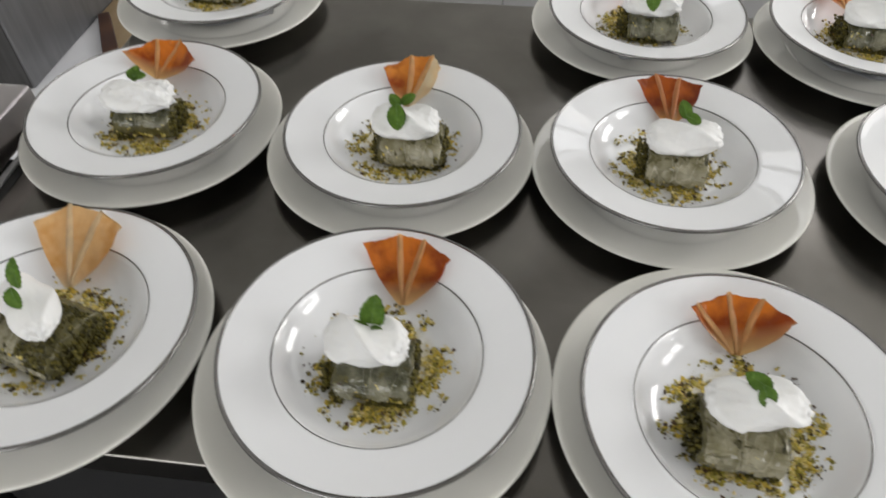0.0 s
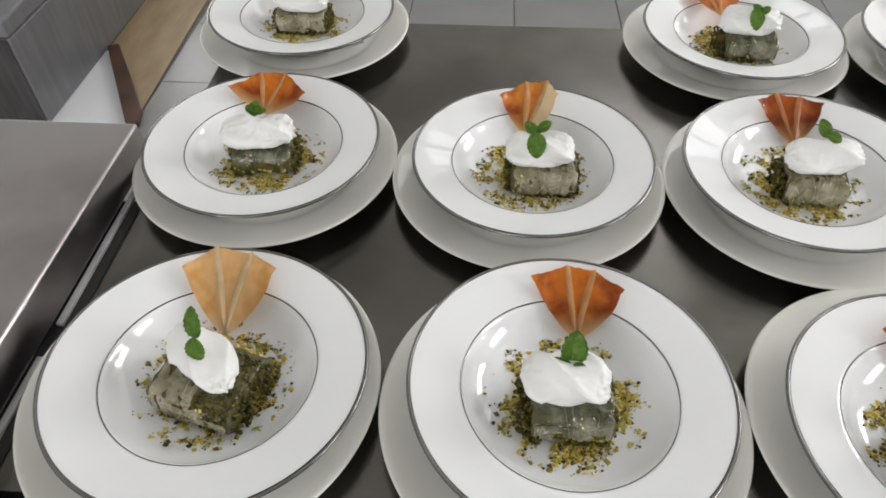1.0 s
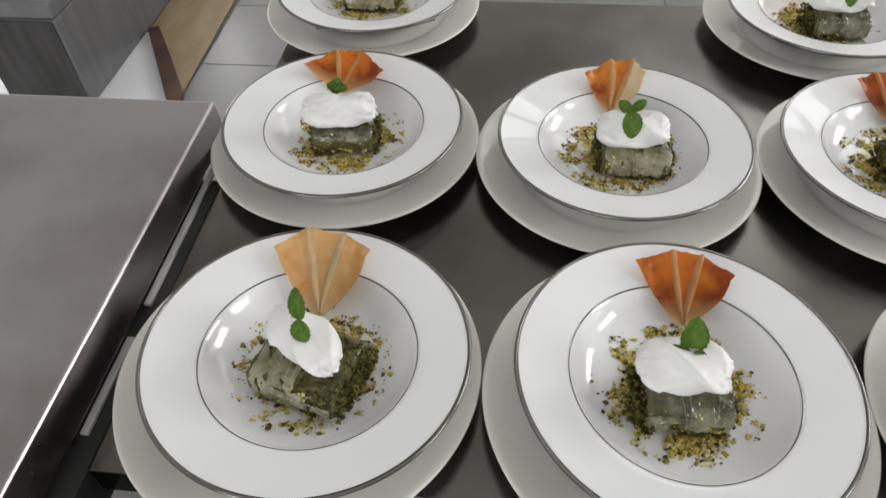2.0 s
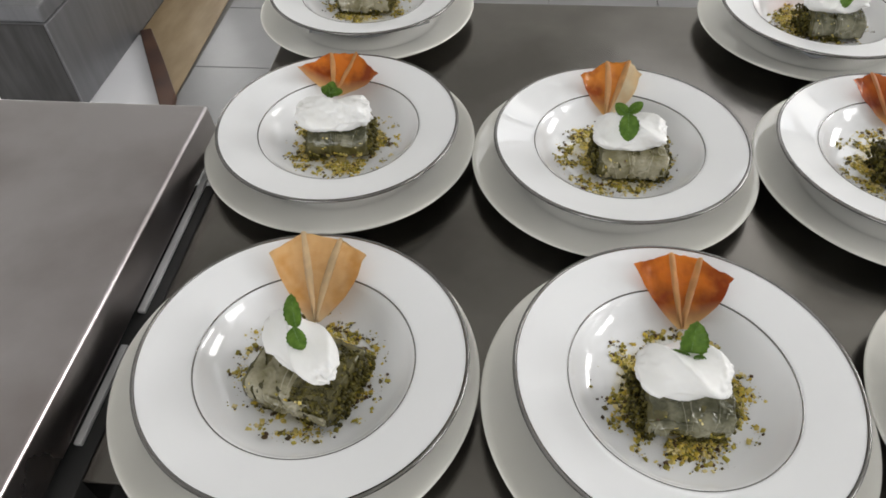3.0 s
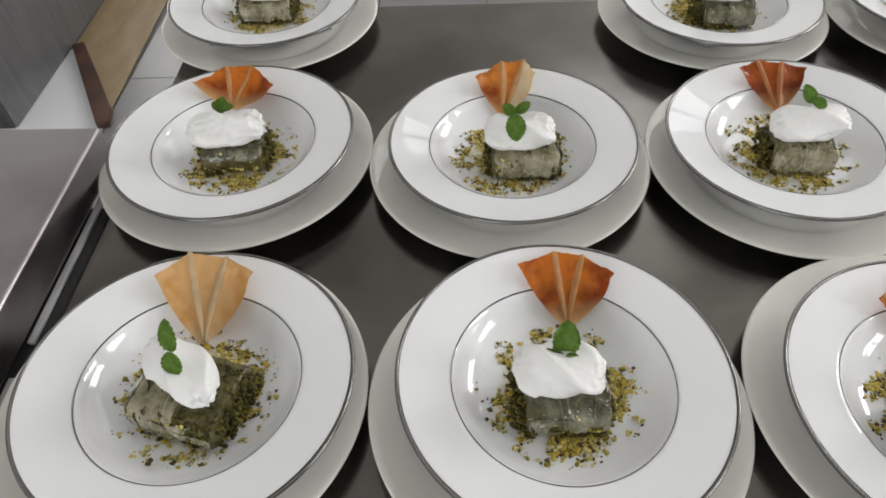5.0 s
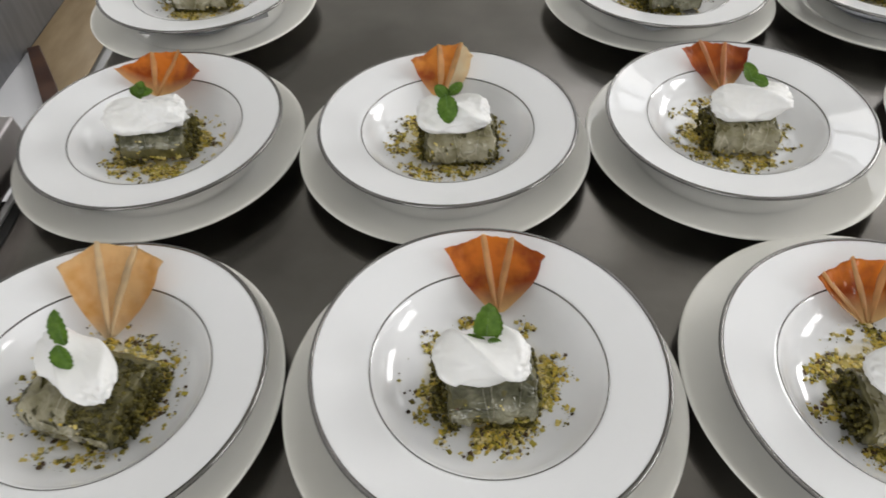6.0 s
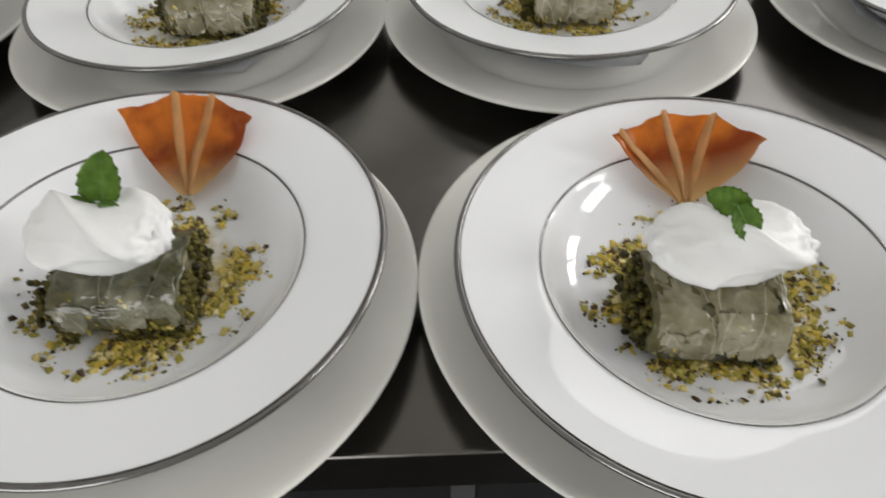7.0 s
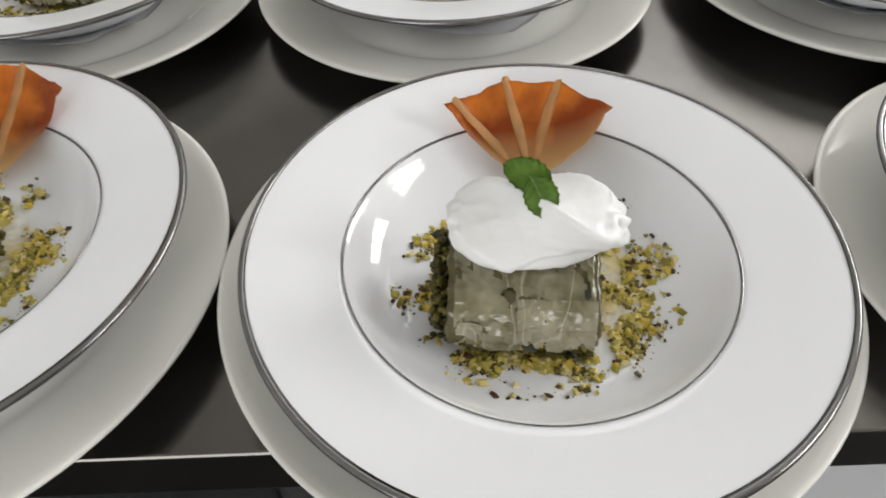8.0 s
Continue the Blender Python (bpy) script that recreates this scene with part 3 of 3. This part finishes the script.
        bmesh.ops.create_icosphere(bm, subdivisions=1, radius=s, matrix=Matrix.Translation((rnd.uniform(-h, h) * 0.9, gy, max(0.001, gz))) @ pose(0, 0, 0, rnd.uniform(0, 90), rnd.uniform(0, 90), 0) @ Matrix.Diagonal((1.4, 0.7, 0.6, 1)))
    tagged(part("nut_crumb", bm, M_CRUMB, ob, "yellow-green nut crumbs stuck to the pastry", smooth=False), kind="stuff")
    for on, sx in ((dark_left, -1), (dark_right, 1)):
        if not on:
            continue
        bm = bmesh.new()
        for q in range(150):
            a, rr = rnd.uniform(0, 6.283), math.sqrt(rnd.random()) * 0.97
            gy, gz = section(a)
            gy, gz = gy * rr, height / 2 + (gz - height / 2) * rr
            s = rnd.uniform(0.0012, 0.0030)
            bmesh.ops.create_icosphere(bm, subdivisions=1, radius=s, matrix=Matrix.Translation((sx * (h - 0.0005 + on * 0.007 * rnd.random()), gy, max(s * 0.6, gz))) @ pose(0, 0, 0, rnd.uniform(0, 90), rnd.uniform(0, 90), 0) @ Matrix.Diagonal((1, 0.8, 0.65, 1)))
        tagged(part("filling", bm, M_FILL, ob, "dark green crumbly pistachio filling"), kind="stuff")
    return ob


def cream(x, y, z, turn, length, width, height, blunt, ridge_at, ragged, seed):
    """A spooned quenelle: one ridge along its back, a facet on either side, a ragged tail."""
    bm = bmesh.new()
    nl, nc = 72, 64
    rows = []
    for i in range(1, nl):
        t = i / nl * 2 - 1
        env = max(0.02, 1 - abs(t) ** blunt) ** (0.62 - 0.05 * blunt)
        row = []
        for j in range(nc):
            a = 2 * math.pi * j / nc
            top = radians(ridge_at + 62 * t)
            front, side = math.cos(a - top - radians(50)), math.cos(a - top + radians(52))
            facet = min(1.10, 0.69 / max(0.2, front), 0.75 / max(0.2, side))
            r = env * (facet + (1 - facet) * t ** 6) * (0.86 if math.sin(a) < -0.25 else 1.0)
            px = t * length / 2
            py, pz = r * math.cos(a) * width / 2, r * math.sin(a) * height / 2
            rough = 0.0006 * ragged + 0.0019 * max(0.0, t - 0.66) / 0.34 + 0.0011 * max(0.0, -t - 0.7) / 0.3
            w = (0.0009 + 0.0012 * ragged) * fbm((px * 0.6, py, pz + seed), 70) + (0.0004 + 0.0009 * ragged) * fbm((px * 0.25, py * 1.5, pz + seed), 260) + 2.0 * rough * fbm((px, py, pz + seed), 210)
            px += 2.2 * rough * fbm((py * 1.2, pz, seed + 5), 260) + 0.0016 * fbm((py, pz, seed), 120) * abs(t)
            row.append(bm.verts.new((px, py + w * math.cos(a), pz + w * math.sin(a))))
        rows.append(row)
    for r0, r1 in zip(rows, rows[1:]):
        for j in range(nc):
            bm.faces.new((r0[j], r1[j], r1[(j + 1) % nc], r0[(j + 1) % nc]))
    for r0, sx in ((rows[0], -1), (rows[-1], 1)):
        c = bm.verts.new(sum((v.co for v in r0), Vector()) / nc + Vector((sx * 0.0006, 0, 0)))
        for j in range(nc):
            bm.faces.new((r0[j], r0[(j + 1) % nc], c))
    ob = mesh_object("cream_quenelle", bm, M_CREAM)
    ob.matrix_world = pose(x, y, TOP + z, 0, 0, turn)
    return tagged(ob, "smooth white whipped cream quenelle on the pastry", "cream", "cream quenelles")


def fan(corners, foot, kind, seed, ridges, label):
    """A pleated pastry crisp. corners: the outer edge from one side to the other; ridges: which of them are raised folds."""
    ox, oy, oz = foot
    mid = ((corners[0][0] + corners[-1][0]) / 2, (corners[0][1] + corners[-1][1]) / 2)
    ang = math.degrees(math.atan2(mid[1] - oy, mid[0] - ox)) - 90
    m = pose(ox, oy, TOP + oz, 0, 0, ang)
    inv = m.inverted()
    pts = [inv @ Vector((x, y, TOP + z)) for x, y, z in corners]
    ob = empty("pastry_crisp", m, label, "pastry crisp", "pastry crisps")
    skin, fold = CRISPS[kind]
    width = 0.008
    n = len(pts) - 1
    feet = [Vector((width * (i / n - 0.5), 0, 0.001)) for i in range(n + 1)]

    def ripple(p, v):
        return 0.0016 * fbm((p.x, p.y, seed), 70) + 0.0011 * fbm((p.x, p.y, seed + 3), 190) * v

    for i in range(n):
        bm = bmesh.new()
        na, nr = 20, 28
        g = []
        for a in range(na + 1):
            row = []
            u = a / na
            for r in range(nr + 1):
                v = r / nr
                p0, p1 = feet[i].lerp(pts[i], v), feet[i + 1].lerp(pts[i + 1], v)
                bulge = math.sin(math.pi * min(1.0, v * 1.12)) ** 0.9
                p0.x -= 0.0034 * bulge if i == 0 else 0
                p1.x += 0.0070 * bulge if i == n - 1 else 0
                p = p0.lerp(p1, u)
                sag = -0.0024 * v ** 0.7 * math.sin(math.pi * u) ** 1.3
                wave = ripple(p, v)
                edge = v ** 4 * (0.0019 * math.sin(math.pi * u) + 0.0012 * fbm((u * 2 + i, 0.5, seed), 3.0))
                row.append(bm.verts.new((p.x, p.y + edge, p.z + sag + wave)))
            g.append(row)
        for a in range(na):
            for r in range(nr):
                bm.faces.new((g[a][r], g[a + 1][r], g[a + 1][r + 1], g[a][r + 1]))
        bmesh.ops.solidify(bm, geom=bm.faces[:], thickness=0.0005)
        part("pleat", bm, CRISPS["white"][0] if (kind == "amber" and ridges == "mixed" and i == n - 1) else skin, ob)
    for i in range(1, n) if ridges != "left" else range(0, n):
        bm = bmesh.new()
        rows = []
        lo = feet[i] if i else feet[0].lerp(feet[1], 0.12)
        hi = pts[i] if i else pts[0].lerp(pts[1], 0.16)
        turn = 1 if i <= n / 2 else -1
        for r in range(25):
            v = r / 24
            c = lo.lerp(hi, v)
            w = 0.0012 + (0.0046 if kind in ("pale", "amber") else 0.0036) * math.sin(math.pi * min(1, v * 0.75 + 0.04)) ** 1.2 + 0.0006 * fbm((v * 4, seed, i), 1.5)
            c += Vector((0.0008 * math.sin(v * 4 + i + seed), 0, 0.0004))
            side = Vector((hi.y - lo.y, lo.x - hi.x, 0)).normalized() * turn
            row = [c + side * w * k + Vector((0, 0, h)) for k, h in ((-0.30, -0.0008), (-0.12, 0.0012 * v ** 0.5), (0.3, 0.0010), (0.75, 0.0004), (1, -0.0008))]
            rows.append([bm.verts.new(p + Vector((0, 0, ripple(p, v)))) for p in row])
        for r0, r1 in zip(rows, rows[1:]):
            for j in range(4):
                bm.faces.new((r0[j], r1[j], r1[j + 1], r0[j + 1]))
        bmesh.ops.solidify(bm, geom=bm.faces[:], thickness=0.0004)
        part("fold", bm, fold, ob, "paler raised fold")
    return ob


def leaf_bm(length, width, curl):
    """A toothed leaf along y from its foot at the origin, cupped along the midrib."""
    bm = bmesh.new()
    nl, nw = 20, 8
    g = []
    for i in range(nl + 1):
        t = i / nl
        half = width / 2 * (math.sin(math.pi * t ** 0.92) ** 0.58 if 0 < t < 1 else 0.03) * (0.96 + 0.08 * (i % 3 == 0))
        row = []
        for j in range(nw + 1):
            s = j / nw * 2 - 1
            z = 0.38 * abs(s) * half + 0.0007 * math.cos(t * 38 - abs(s) * 6) - curl * t * t * length
            row.append(bm.verts.new((s * half, t * length, z)))
        g.append(row)
    for i in range(nl):
        for j in range(nw):
            bm.faces.new((g[i][j], g[i + 1][j], g[i + 1][j + 1], g[i][j + 1]))
    bmesh.ops.solidify(bm, geom=bm.faces[:], thickness=0.0004)
    return bm


def vein_bm(length, curl):
    bm = bmesh.new()
    rows = []
    for i in range(13):
        t = i / 12
        w = 0.0005 * (1 - 0.8 * t)
        z = 0.0004 - curl * t * t * length
        rows.append([bm.verts.new((dx * w, t * length * 0.94, z + dz * w)) for dx, dz in ((-1, -0.6), (0, 0.8), (1, -0.6))])
    for r0, r1 in zip(rows, rows[1:]):
        for j in range(2):
            bm.faces.new((r0[j], r1[j], r1[j + 1], r0[j + 1]))
        bm.faces.new((r0[2], r1[2], r1[0], r0[0]))
    return bm


def mint(leaves, label):
    """leaves: middle of the blade, lean from upright in degrees, length, width, backward slope."""
    foot = leaves[0][0]
    ob = empty("mint_sprig", pose(foot[0], foot[1], TOP + foot[2]), label, "mint", "mint sprigs")
    for (x, y, z), lean, length, width, slope in leaves:
        rot = pose(0, 0, 0, 90 - slope, 0, 0) @ pose(0, 0, 0, 0, 0, -lean)
        m = Matrix.Translation((x - foot[0], y - foot[1], z - foot[2])) @ rot @ Matrix.Translation((0, -length / 2, 0))
        lf = part("leaf", leaf_bm(length, width, 0.18), M_MINT, ob)
        lf.matrix_local = m
        part("midrib", vein_bm(length, 0.18), M_VEIN, lf)
    return ob


def bowl_height(r):
    for (r0, z0), (r1, z1) in zip(INNER, INNER[1:]):
        if r0 <= r <= r1:
            return z0 + (z1 - z0) * (r - r0) / (r1 - r0)
    return INNER[0][1] if r < 0.01 else INNER[-1][1]


def crumbs(x, y, tilt, box, turn, seed, count, thick):
    """Chopped nuts strewn round the pastry, with a film of syrup under them."""
    rnd = random.Random(seed)
    m = pose(x, y, TOP + 0.0094, -math.degrees(tilt[1]), math.degrees(tilt[0]), 0)
    c, s = math.cos(radians(turn)), math.sin(radians(turn))

    def chips(name, number, lo, hi, material, spread, label):
        bm = bmesh.new()
        made = 0
        while made < number:
            a = rnd.uniform(0, 2 * math.pi)
            r = rnd.gauss(0.0415, 0.0105) * spread
            w = 0.17 + 0.33 * max(0, math.cos(a - thick)) + 1.5 * fbm((r * math.cos(a), r * math.sin(a), seed * 0.1), 62) + 0.8 * fbm((r * math.cos(a), r * math.sin(a), seed * 0.3), 170)
            if r > 0.068 or r < 0.012 or rnd.random() > w:
                continue
            px, py = r * math.cos(a), r * math.sin(a)
            wx, wy = px + x - box[0], py + y - box[1]
            lx, ly = wx * c + wy * s, -wx * s + wy * c
            if abs(lx) < box[2] / 2 - 0.001 and abs(ly) < box[3] / 2 - 0.001:
                continue
            size = lo + (hi - lo) * rnd.random() ** 3.0
            q = Matrix.Translation((px, py, bowl_height(r) + size * 0.22 + 0.0010 * rnd.random() ** 3)) @ pose(0, 0, 0, rnd.uniform(-40, 40), rnd.uniform(-40, 40), rnd.uniform(0, 360)) @ Matrix.Diagonal((size * rnd.uniform(0.8, 1.3), size * rnd.uniform(0.6, 1), size * rnd.uniform(0.22, 0.42), 1))
            vs = [q @ Vector((sx + rnd.uniform(-.35, .35), sy + rnd.uniform(-.35, .35), sz)) for sx, sy, sz in ((-1, -1, -1), (1, -1, -1), (1, 1, -1), (-1, 1, -1), (-0.6, -0.7, 1), (0.7, -0.5, 1), (0.5, 0.7, 1), (-0.7, 0.5, 0.8))]
            vs = [bm.verts.new(v) for v in vs]
            for f in ((3, 2, 1, 0), (4, 5, 6, 7), (0, 1, 5, 4), (1, 2, 6, 5), (2, 3, 7, 6), (3, 0, 4, 7)):
                bm.faces.new([vs[k] for k in f])
            made += 1
        ob = mesh_object(name, bm, material, False)
        ob.matrix_world = m
        tagged(ob, label, "nuts", kind="stuff")

    chips("chopped_pistachio", int(count * 7.2), 0.00025, 0.0023, M_CRUMB, 1.0, "chopped yellow-green pistachio strewn in the plate")
    chips("pistachio_husk", int(count * 1.2), 0.00018, 0.0012, M_CRUMB_DARK, 1.05, "dark pistachio husk specks strewn in the plate")
    chips("pistachio_skin", int(count * 0.06), 0.0009, 0.0024, M_CRUMB_DARK, 1.1, "larger dark brown pistachio skins strewn in the plate")
    bm = bmesh.new()
    rings = []
    for k in range(9):
        ring = []
        for i in range(64):
            a = 2 * math.pi * i / 64
            edge = 0.056 + 0.006 * fbm((math.cos(a) * 2, math.sin(a) * 2, seed), 1.3) + 0.003 * fbm((math.cos(a) * 7, math.sin(a) * 7, seed), 1.3)
            r = 0.012 + (edge - 0.012) * k / 8
            ring.append(bm.verts.new((r * math.cos(a), r * math.sin(a), bowl_height(r) + 0.0012 * (1 - (k / 8) ** 6) + 0.0003)))
        rings.append(ring)
    for r0, r1 in zip(rings, rings[1:]):
        for i in range(64):
            bm.faces.new((r0[i], r1[i], r1[(i + 1) % 64], r0[(i + 1) % 64]))
    ob = mesh_object("syrup_film", bm, M_SYRUP)
    ob.matrix_world = m
    tagged(ob, "thin film of pale yellow syrup in the plate", "syrup", kind="stuff")


# ---- the plates: charger, soup plate, tilt, napkin turn ----
SETTINGS = {
    1: ((-0.4005, 0.3177), (-0.3911, 0.3167), (0.045, 0.022), -8),
    2: ((-0.0995, 0.3124), (-0.0964, 0.3184), (0.030, -0.017), -3),
    3: ((-0.4218, 0.6235), (-0.4200, 0.6172), (0.002, 0.001), 15),
    4: ((-0.1235, 0.6075), (-0.1197, 0.6059), (-0.008, 0.009), -19),
    5: ((0.1741, 0.6034), (0.1731, 0.6056), (-0.019, -0.001), -27),
    6: ((0.2001, 0.3093), (0.1998, 0.2949), (0.001, -0.015), 8),
    7: ((-0.4403, 0.9252), (-0.4413, 0.9222), (0.016, 0.000), 12),
    8: ((0.1646, 0.9087), (0.1663, 0.8975), (0.005, 0.002), 28),
    9: ((0.4642, 0.8880), (0.4582, 0.8896), (-0.005, 0.006), 5),
    10: ((0.4920, 0.6000), (0.4926, 0.5998), (0.000, -0.000), -10),
    11: ((0.4949, 0.3027), (0.4949, 0.3027), (0.000, 0.000), 4),
}
for k, (u, b, tilt, turn) in SETTINGS.items():
    place_setting(u, b, tilt, turn, k)

GREY_ROLL = "grey-green wrinkled pastry roll with pistachio filling"
# plate: middle x, y, turn, length, depth, height, filling at either end, direction of the thickest crumbs
ROLLS = {
    1: (-0.3880, 0.3085, -17, 0.076, 0.066, 0.030, 0, 1.0, -0.1, 360),
    2: (-0.0950, 0.3052, 1, 0.063, 0.052, 0.031, 1.7, 0.4, -0.9, 760),
    3: (-0.4178, 0.6111, 2, 0.066, 0.050, 0.030, 0.4, 0.7, -1.4, 480),
    4: (-0.1080, 0.5955, 0, 0.070, 0.052, 0.030, 0.9, 0.4, 3.3, 420),
    5: (0.1757, 0.5962, -5, 0.062, 0.052, 0.030, 1.3, 0.0, -2.0, 480),
    6: (0.1912, 0.2780, -5, 0.064, 0.052, 0.031, 1.0, 0.0, -1.2, 760),
    7: (-0.4401, 0.9223, -2, 0.072, 0.052, 0.030, 0.5, 0.3, -2.6, 300),
    8: (0.1748, 0.8819, -2, 0.066, 0.052, 0.030, 1.6, 0.0, -2.8, 320),
    9: (0.4570, 0.8863, -8, 0.066, 0.052, 0.030, 1.6, 0.0, -2.6, 300),
}
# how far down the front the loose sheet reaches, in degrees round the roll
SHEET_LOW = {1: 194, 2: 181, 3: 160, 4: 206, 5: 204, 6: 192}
for k, (x, y, turn, lg, dp, hg, dl, dr, thick, count) in ROLLS.items():
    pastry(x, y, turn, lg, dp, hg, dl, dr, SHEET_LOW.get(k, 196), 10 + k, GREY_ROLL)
    crumbs(*SETTINGS[k][1], SETTINGS[k][2], (x, y, lg, dp), turn, 40 + k, count, thick)

# plate: middle x, y, z over the table, turn, length, width, height, bluntness, angle of the ridge
CREAMS = {
    1: (-0.3884, 0.3112, 0.067, -46, 0.081, 0.043, 0.036, 2.2, 112),
    2: (-0.1018, 0.3093, 0.066, -12, 0.068, 0.047, 0.039, 3.2, 115),
    3: (-0.4206, 0.6073, 0.066, 7, 0.078, 0.042, 0.034, 4.5, 95),
    4: (-0.1139, 0.5925, 0.066, -2, 0.072, 0.042, 0.036, 4.2, 112),
    5: (0.1786, 0.5978, 0.066, 2, 0.076, 0.042, 0.036, 4.0, 100),
    6: (0.1965, 0.2870, 0.066, -7, 0.075, 0.046, 0.036, 2.6, 106),
    7: (-0.4369, 0.9125, 0.066, -3, 0.074, 0.042, 0.034, 4.0, 100),
    8: (0.1698, 0.8828, 0.066, -5, 0.074, 0.044, 0.036, 4.5, 105),
    9: (0.4508, 0.8819, 0.066, -6, 0.074, 0.044, 0.036, 4.5, 105),
}
for k, c in CREAMS.items():
    cream(*c, {2: 0.15, 3: 1.0, 4: 0.5, 5: 0.4, 6: 0.3, 8: 0.6}.get(k, 0.0), 20 + k)


def outer(*xy):
    n = len(xy) - 1
    return [(x, y, 0.061 if i in (0, n) else 0.0645) for i, (x, y) in enumerate(xy)]


fan(outer((-0.4401, 0.4103), (-0.4148, 0.4340), (-0.3785, 0.4270), (-0.3541, 0.4139)), (-0.3940, 0.3622, 0.028), "pale", 1, "", "pale golden pleated pastry crisp fan")
fan(outer((-0.1262, 0.4178), (-0.0956, 0.4290), (-0.0702, 0.4246), (-0.0447, 0.4082)), (-0.0840, 0.3764, 0.028), "orange", 2, "", "orange-brown fried pleated pastry crisp fan")
fan(outer((-0.4828, 0.7005), (-0.4488, 0.7269), (-0.4170, 0.7281), (-0.3859, 0.6906)), (-0.4372, 0.6816, 0.036), "orange", 3, "", "orange-brown fried pleated pastry crisp fan")
fan(outer((-0.1576, 0.7012), (-0.1281, 0.7229), (-0.1000, 0.7267), (-0.0890, 0.7052)), (-0.1258, 0.6708, 0.028), "amber", 4, "mixed", "amber and pale folded pastry crisp fan")
fan(outer((0.1382, 0.7053), (0.1595, 0.7158), (0.1877, 0.7097), (0.2134, 0.7048)), (0.1792, 0.6694, 0.028), "deep", 5, "", "deep red-brown fried pleated pastry crisp fan")
fan(outer((0.1606, 0.3776), (0.1929, 0.3934), (0.2216, 0.3884), (0.2456, 0.3714)), (0.2034, 0.3556, 0.028), "orange", 6, "left", "glossy orange-brown fried pleated pastry crisp fan")
fan(outer((0.1040, 0.9889), (0.1270, 1.0059), (0.1570, 1.0037), (0.1839, 0.9855)), (0.1469, 0.9333, 0.046), "orange", 8, "", "orange-brown fried pleated pastry crisp fan")
fan(outer((0.3916, 0.9781), (0.4177, 0.9951), (0.4476, 0.9950), (0.4754, 0.9777)), (0.4352, 0.9245, 0.046), "orange", 9, "", "orange-brown fried pleated pastry crisp fan")
fan(outer((-0.5040, 1.0069), (-0.4798, 1.0230), (-0.4495, 1.0228), (-0.4232, 1.0044)), (-0.4594, 0.9579, 0.046), "orange", 7, "", "orange-brown fried pleated pastry crisp fan")

MINT_LABEL = "fresh green mint sprig stuck in the cream"
mint([((-0.3906, 0.3205, 0.0975), -8, 0.026, 0.014, 25), ((-0.3843, 0.3022, 0.0895), 160, 0.019, 0.015, 40)], MINT_LABEL)
mint([((-0.0968, 0.3222, 0.0872), 6, 0.028, 0.021, 25), ((-0.1065, 0.3145, 0.0810), -78, 0.016, 0.007, 40), ((-0.0925, 0.3115, 0.0810), 100, 0.010, 0.006, 50)], MINT_LABEL)
mint([((-0.4238, 0.6230, 0.0850), 10, 0.018, 0.014, 35), ((-0.4286, 0.6224, 0.0845), -60, 0.014, 0.010, 45), ((-0.4181, 0.6204, 0.0840), 75, 0.014, 0.010, 50)], MINT_LABEL)
mint([((-0.1196, 0.5755, 0.0850), 175, 0.027, 0.020, 40), ((-0.1249, 0.5975, 0.0900), -48, 0.017, 0.012, 35), ((-0.1114, 0.6005, 0.0905), 55, 0.018, 0.011, 35)], MINT_LABEL)
mint([((0.1761, 0.6156, 0.0890), -20, 0.020, 0.014, 30), ((0.1846, 0.6056, 0.0850), 110, 0.018, 0.012, 45)], MINT_LABEL)
mint([((0.1922, 0.2915, 0.0885), -62, 0.021, 0.014, 45), ((0.1965, 0.2808, 0.0860), 155, 0.018, 0.014, 45)], MINT_LABEL)
mint([((0.1635, 0.8486, 0.0860), 170, 0.027, 0.019, 40), ((0.1687, 0.8686, 0.0900), -40, 0.016, 0.011, 35), ((0.1787, 0.8676, 0.0890), 65, 0.016, 0.010, 35)], MINT_LABEL)

for sx, sy, sz, r in ((-0.4481, 0.2406, 0.0450, 0.0010), (-0.4093, 0.2539, 0.0285, 0.0020)):
    bm = bmesh.new()
    bmesh.ops.create_icosphere(bm, subdivisions=2, radius=r, matrix=Matrix.Diagonal((1.3, 0.9, 0.5, 1)))
    ob = mesh_object("husk_speck", bm, M_CRUMB_DARK)
    ob.location = (sx, sy, TOP + sz)
    tagged(ob, "single dark pistachio husk speck on the plate", "speck", "husk specks")

# ---- floor tiles ----
TILE, JOINT = 0.43, 0.004
bm_tile = box_bm(-TILE / 2 + JOINT / 2, TILE / 2 - JOINT / 2, -TILE / 2 + JOINT / 2, TILE / 2 - JOINT / 2, -0.006, 0.0, 0.0012, 1)
first = part("floor_tile", bm_tile, M_TILE, FLOOR, smooth=False)
first.location = (-0.08 - 2.5 * TILE, 2.137 - 1.5 * TILE, 0)
for i in range(-3, 7):
    for j in range(-11, 6):
        if (i, j) == (-3, -2):
            continue
        o = new("floor_tile", first.data)
        o.parent = FLOOR
        o.location = (-0.08 + (i + 0.5) * TILE, 2.137 + (j + 0.5) * TILE, 0)
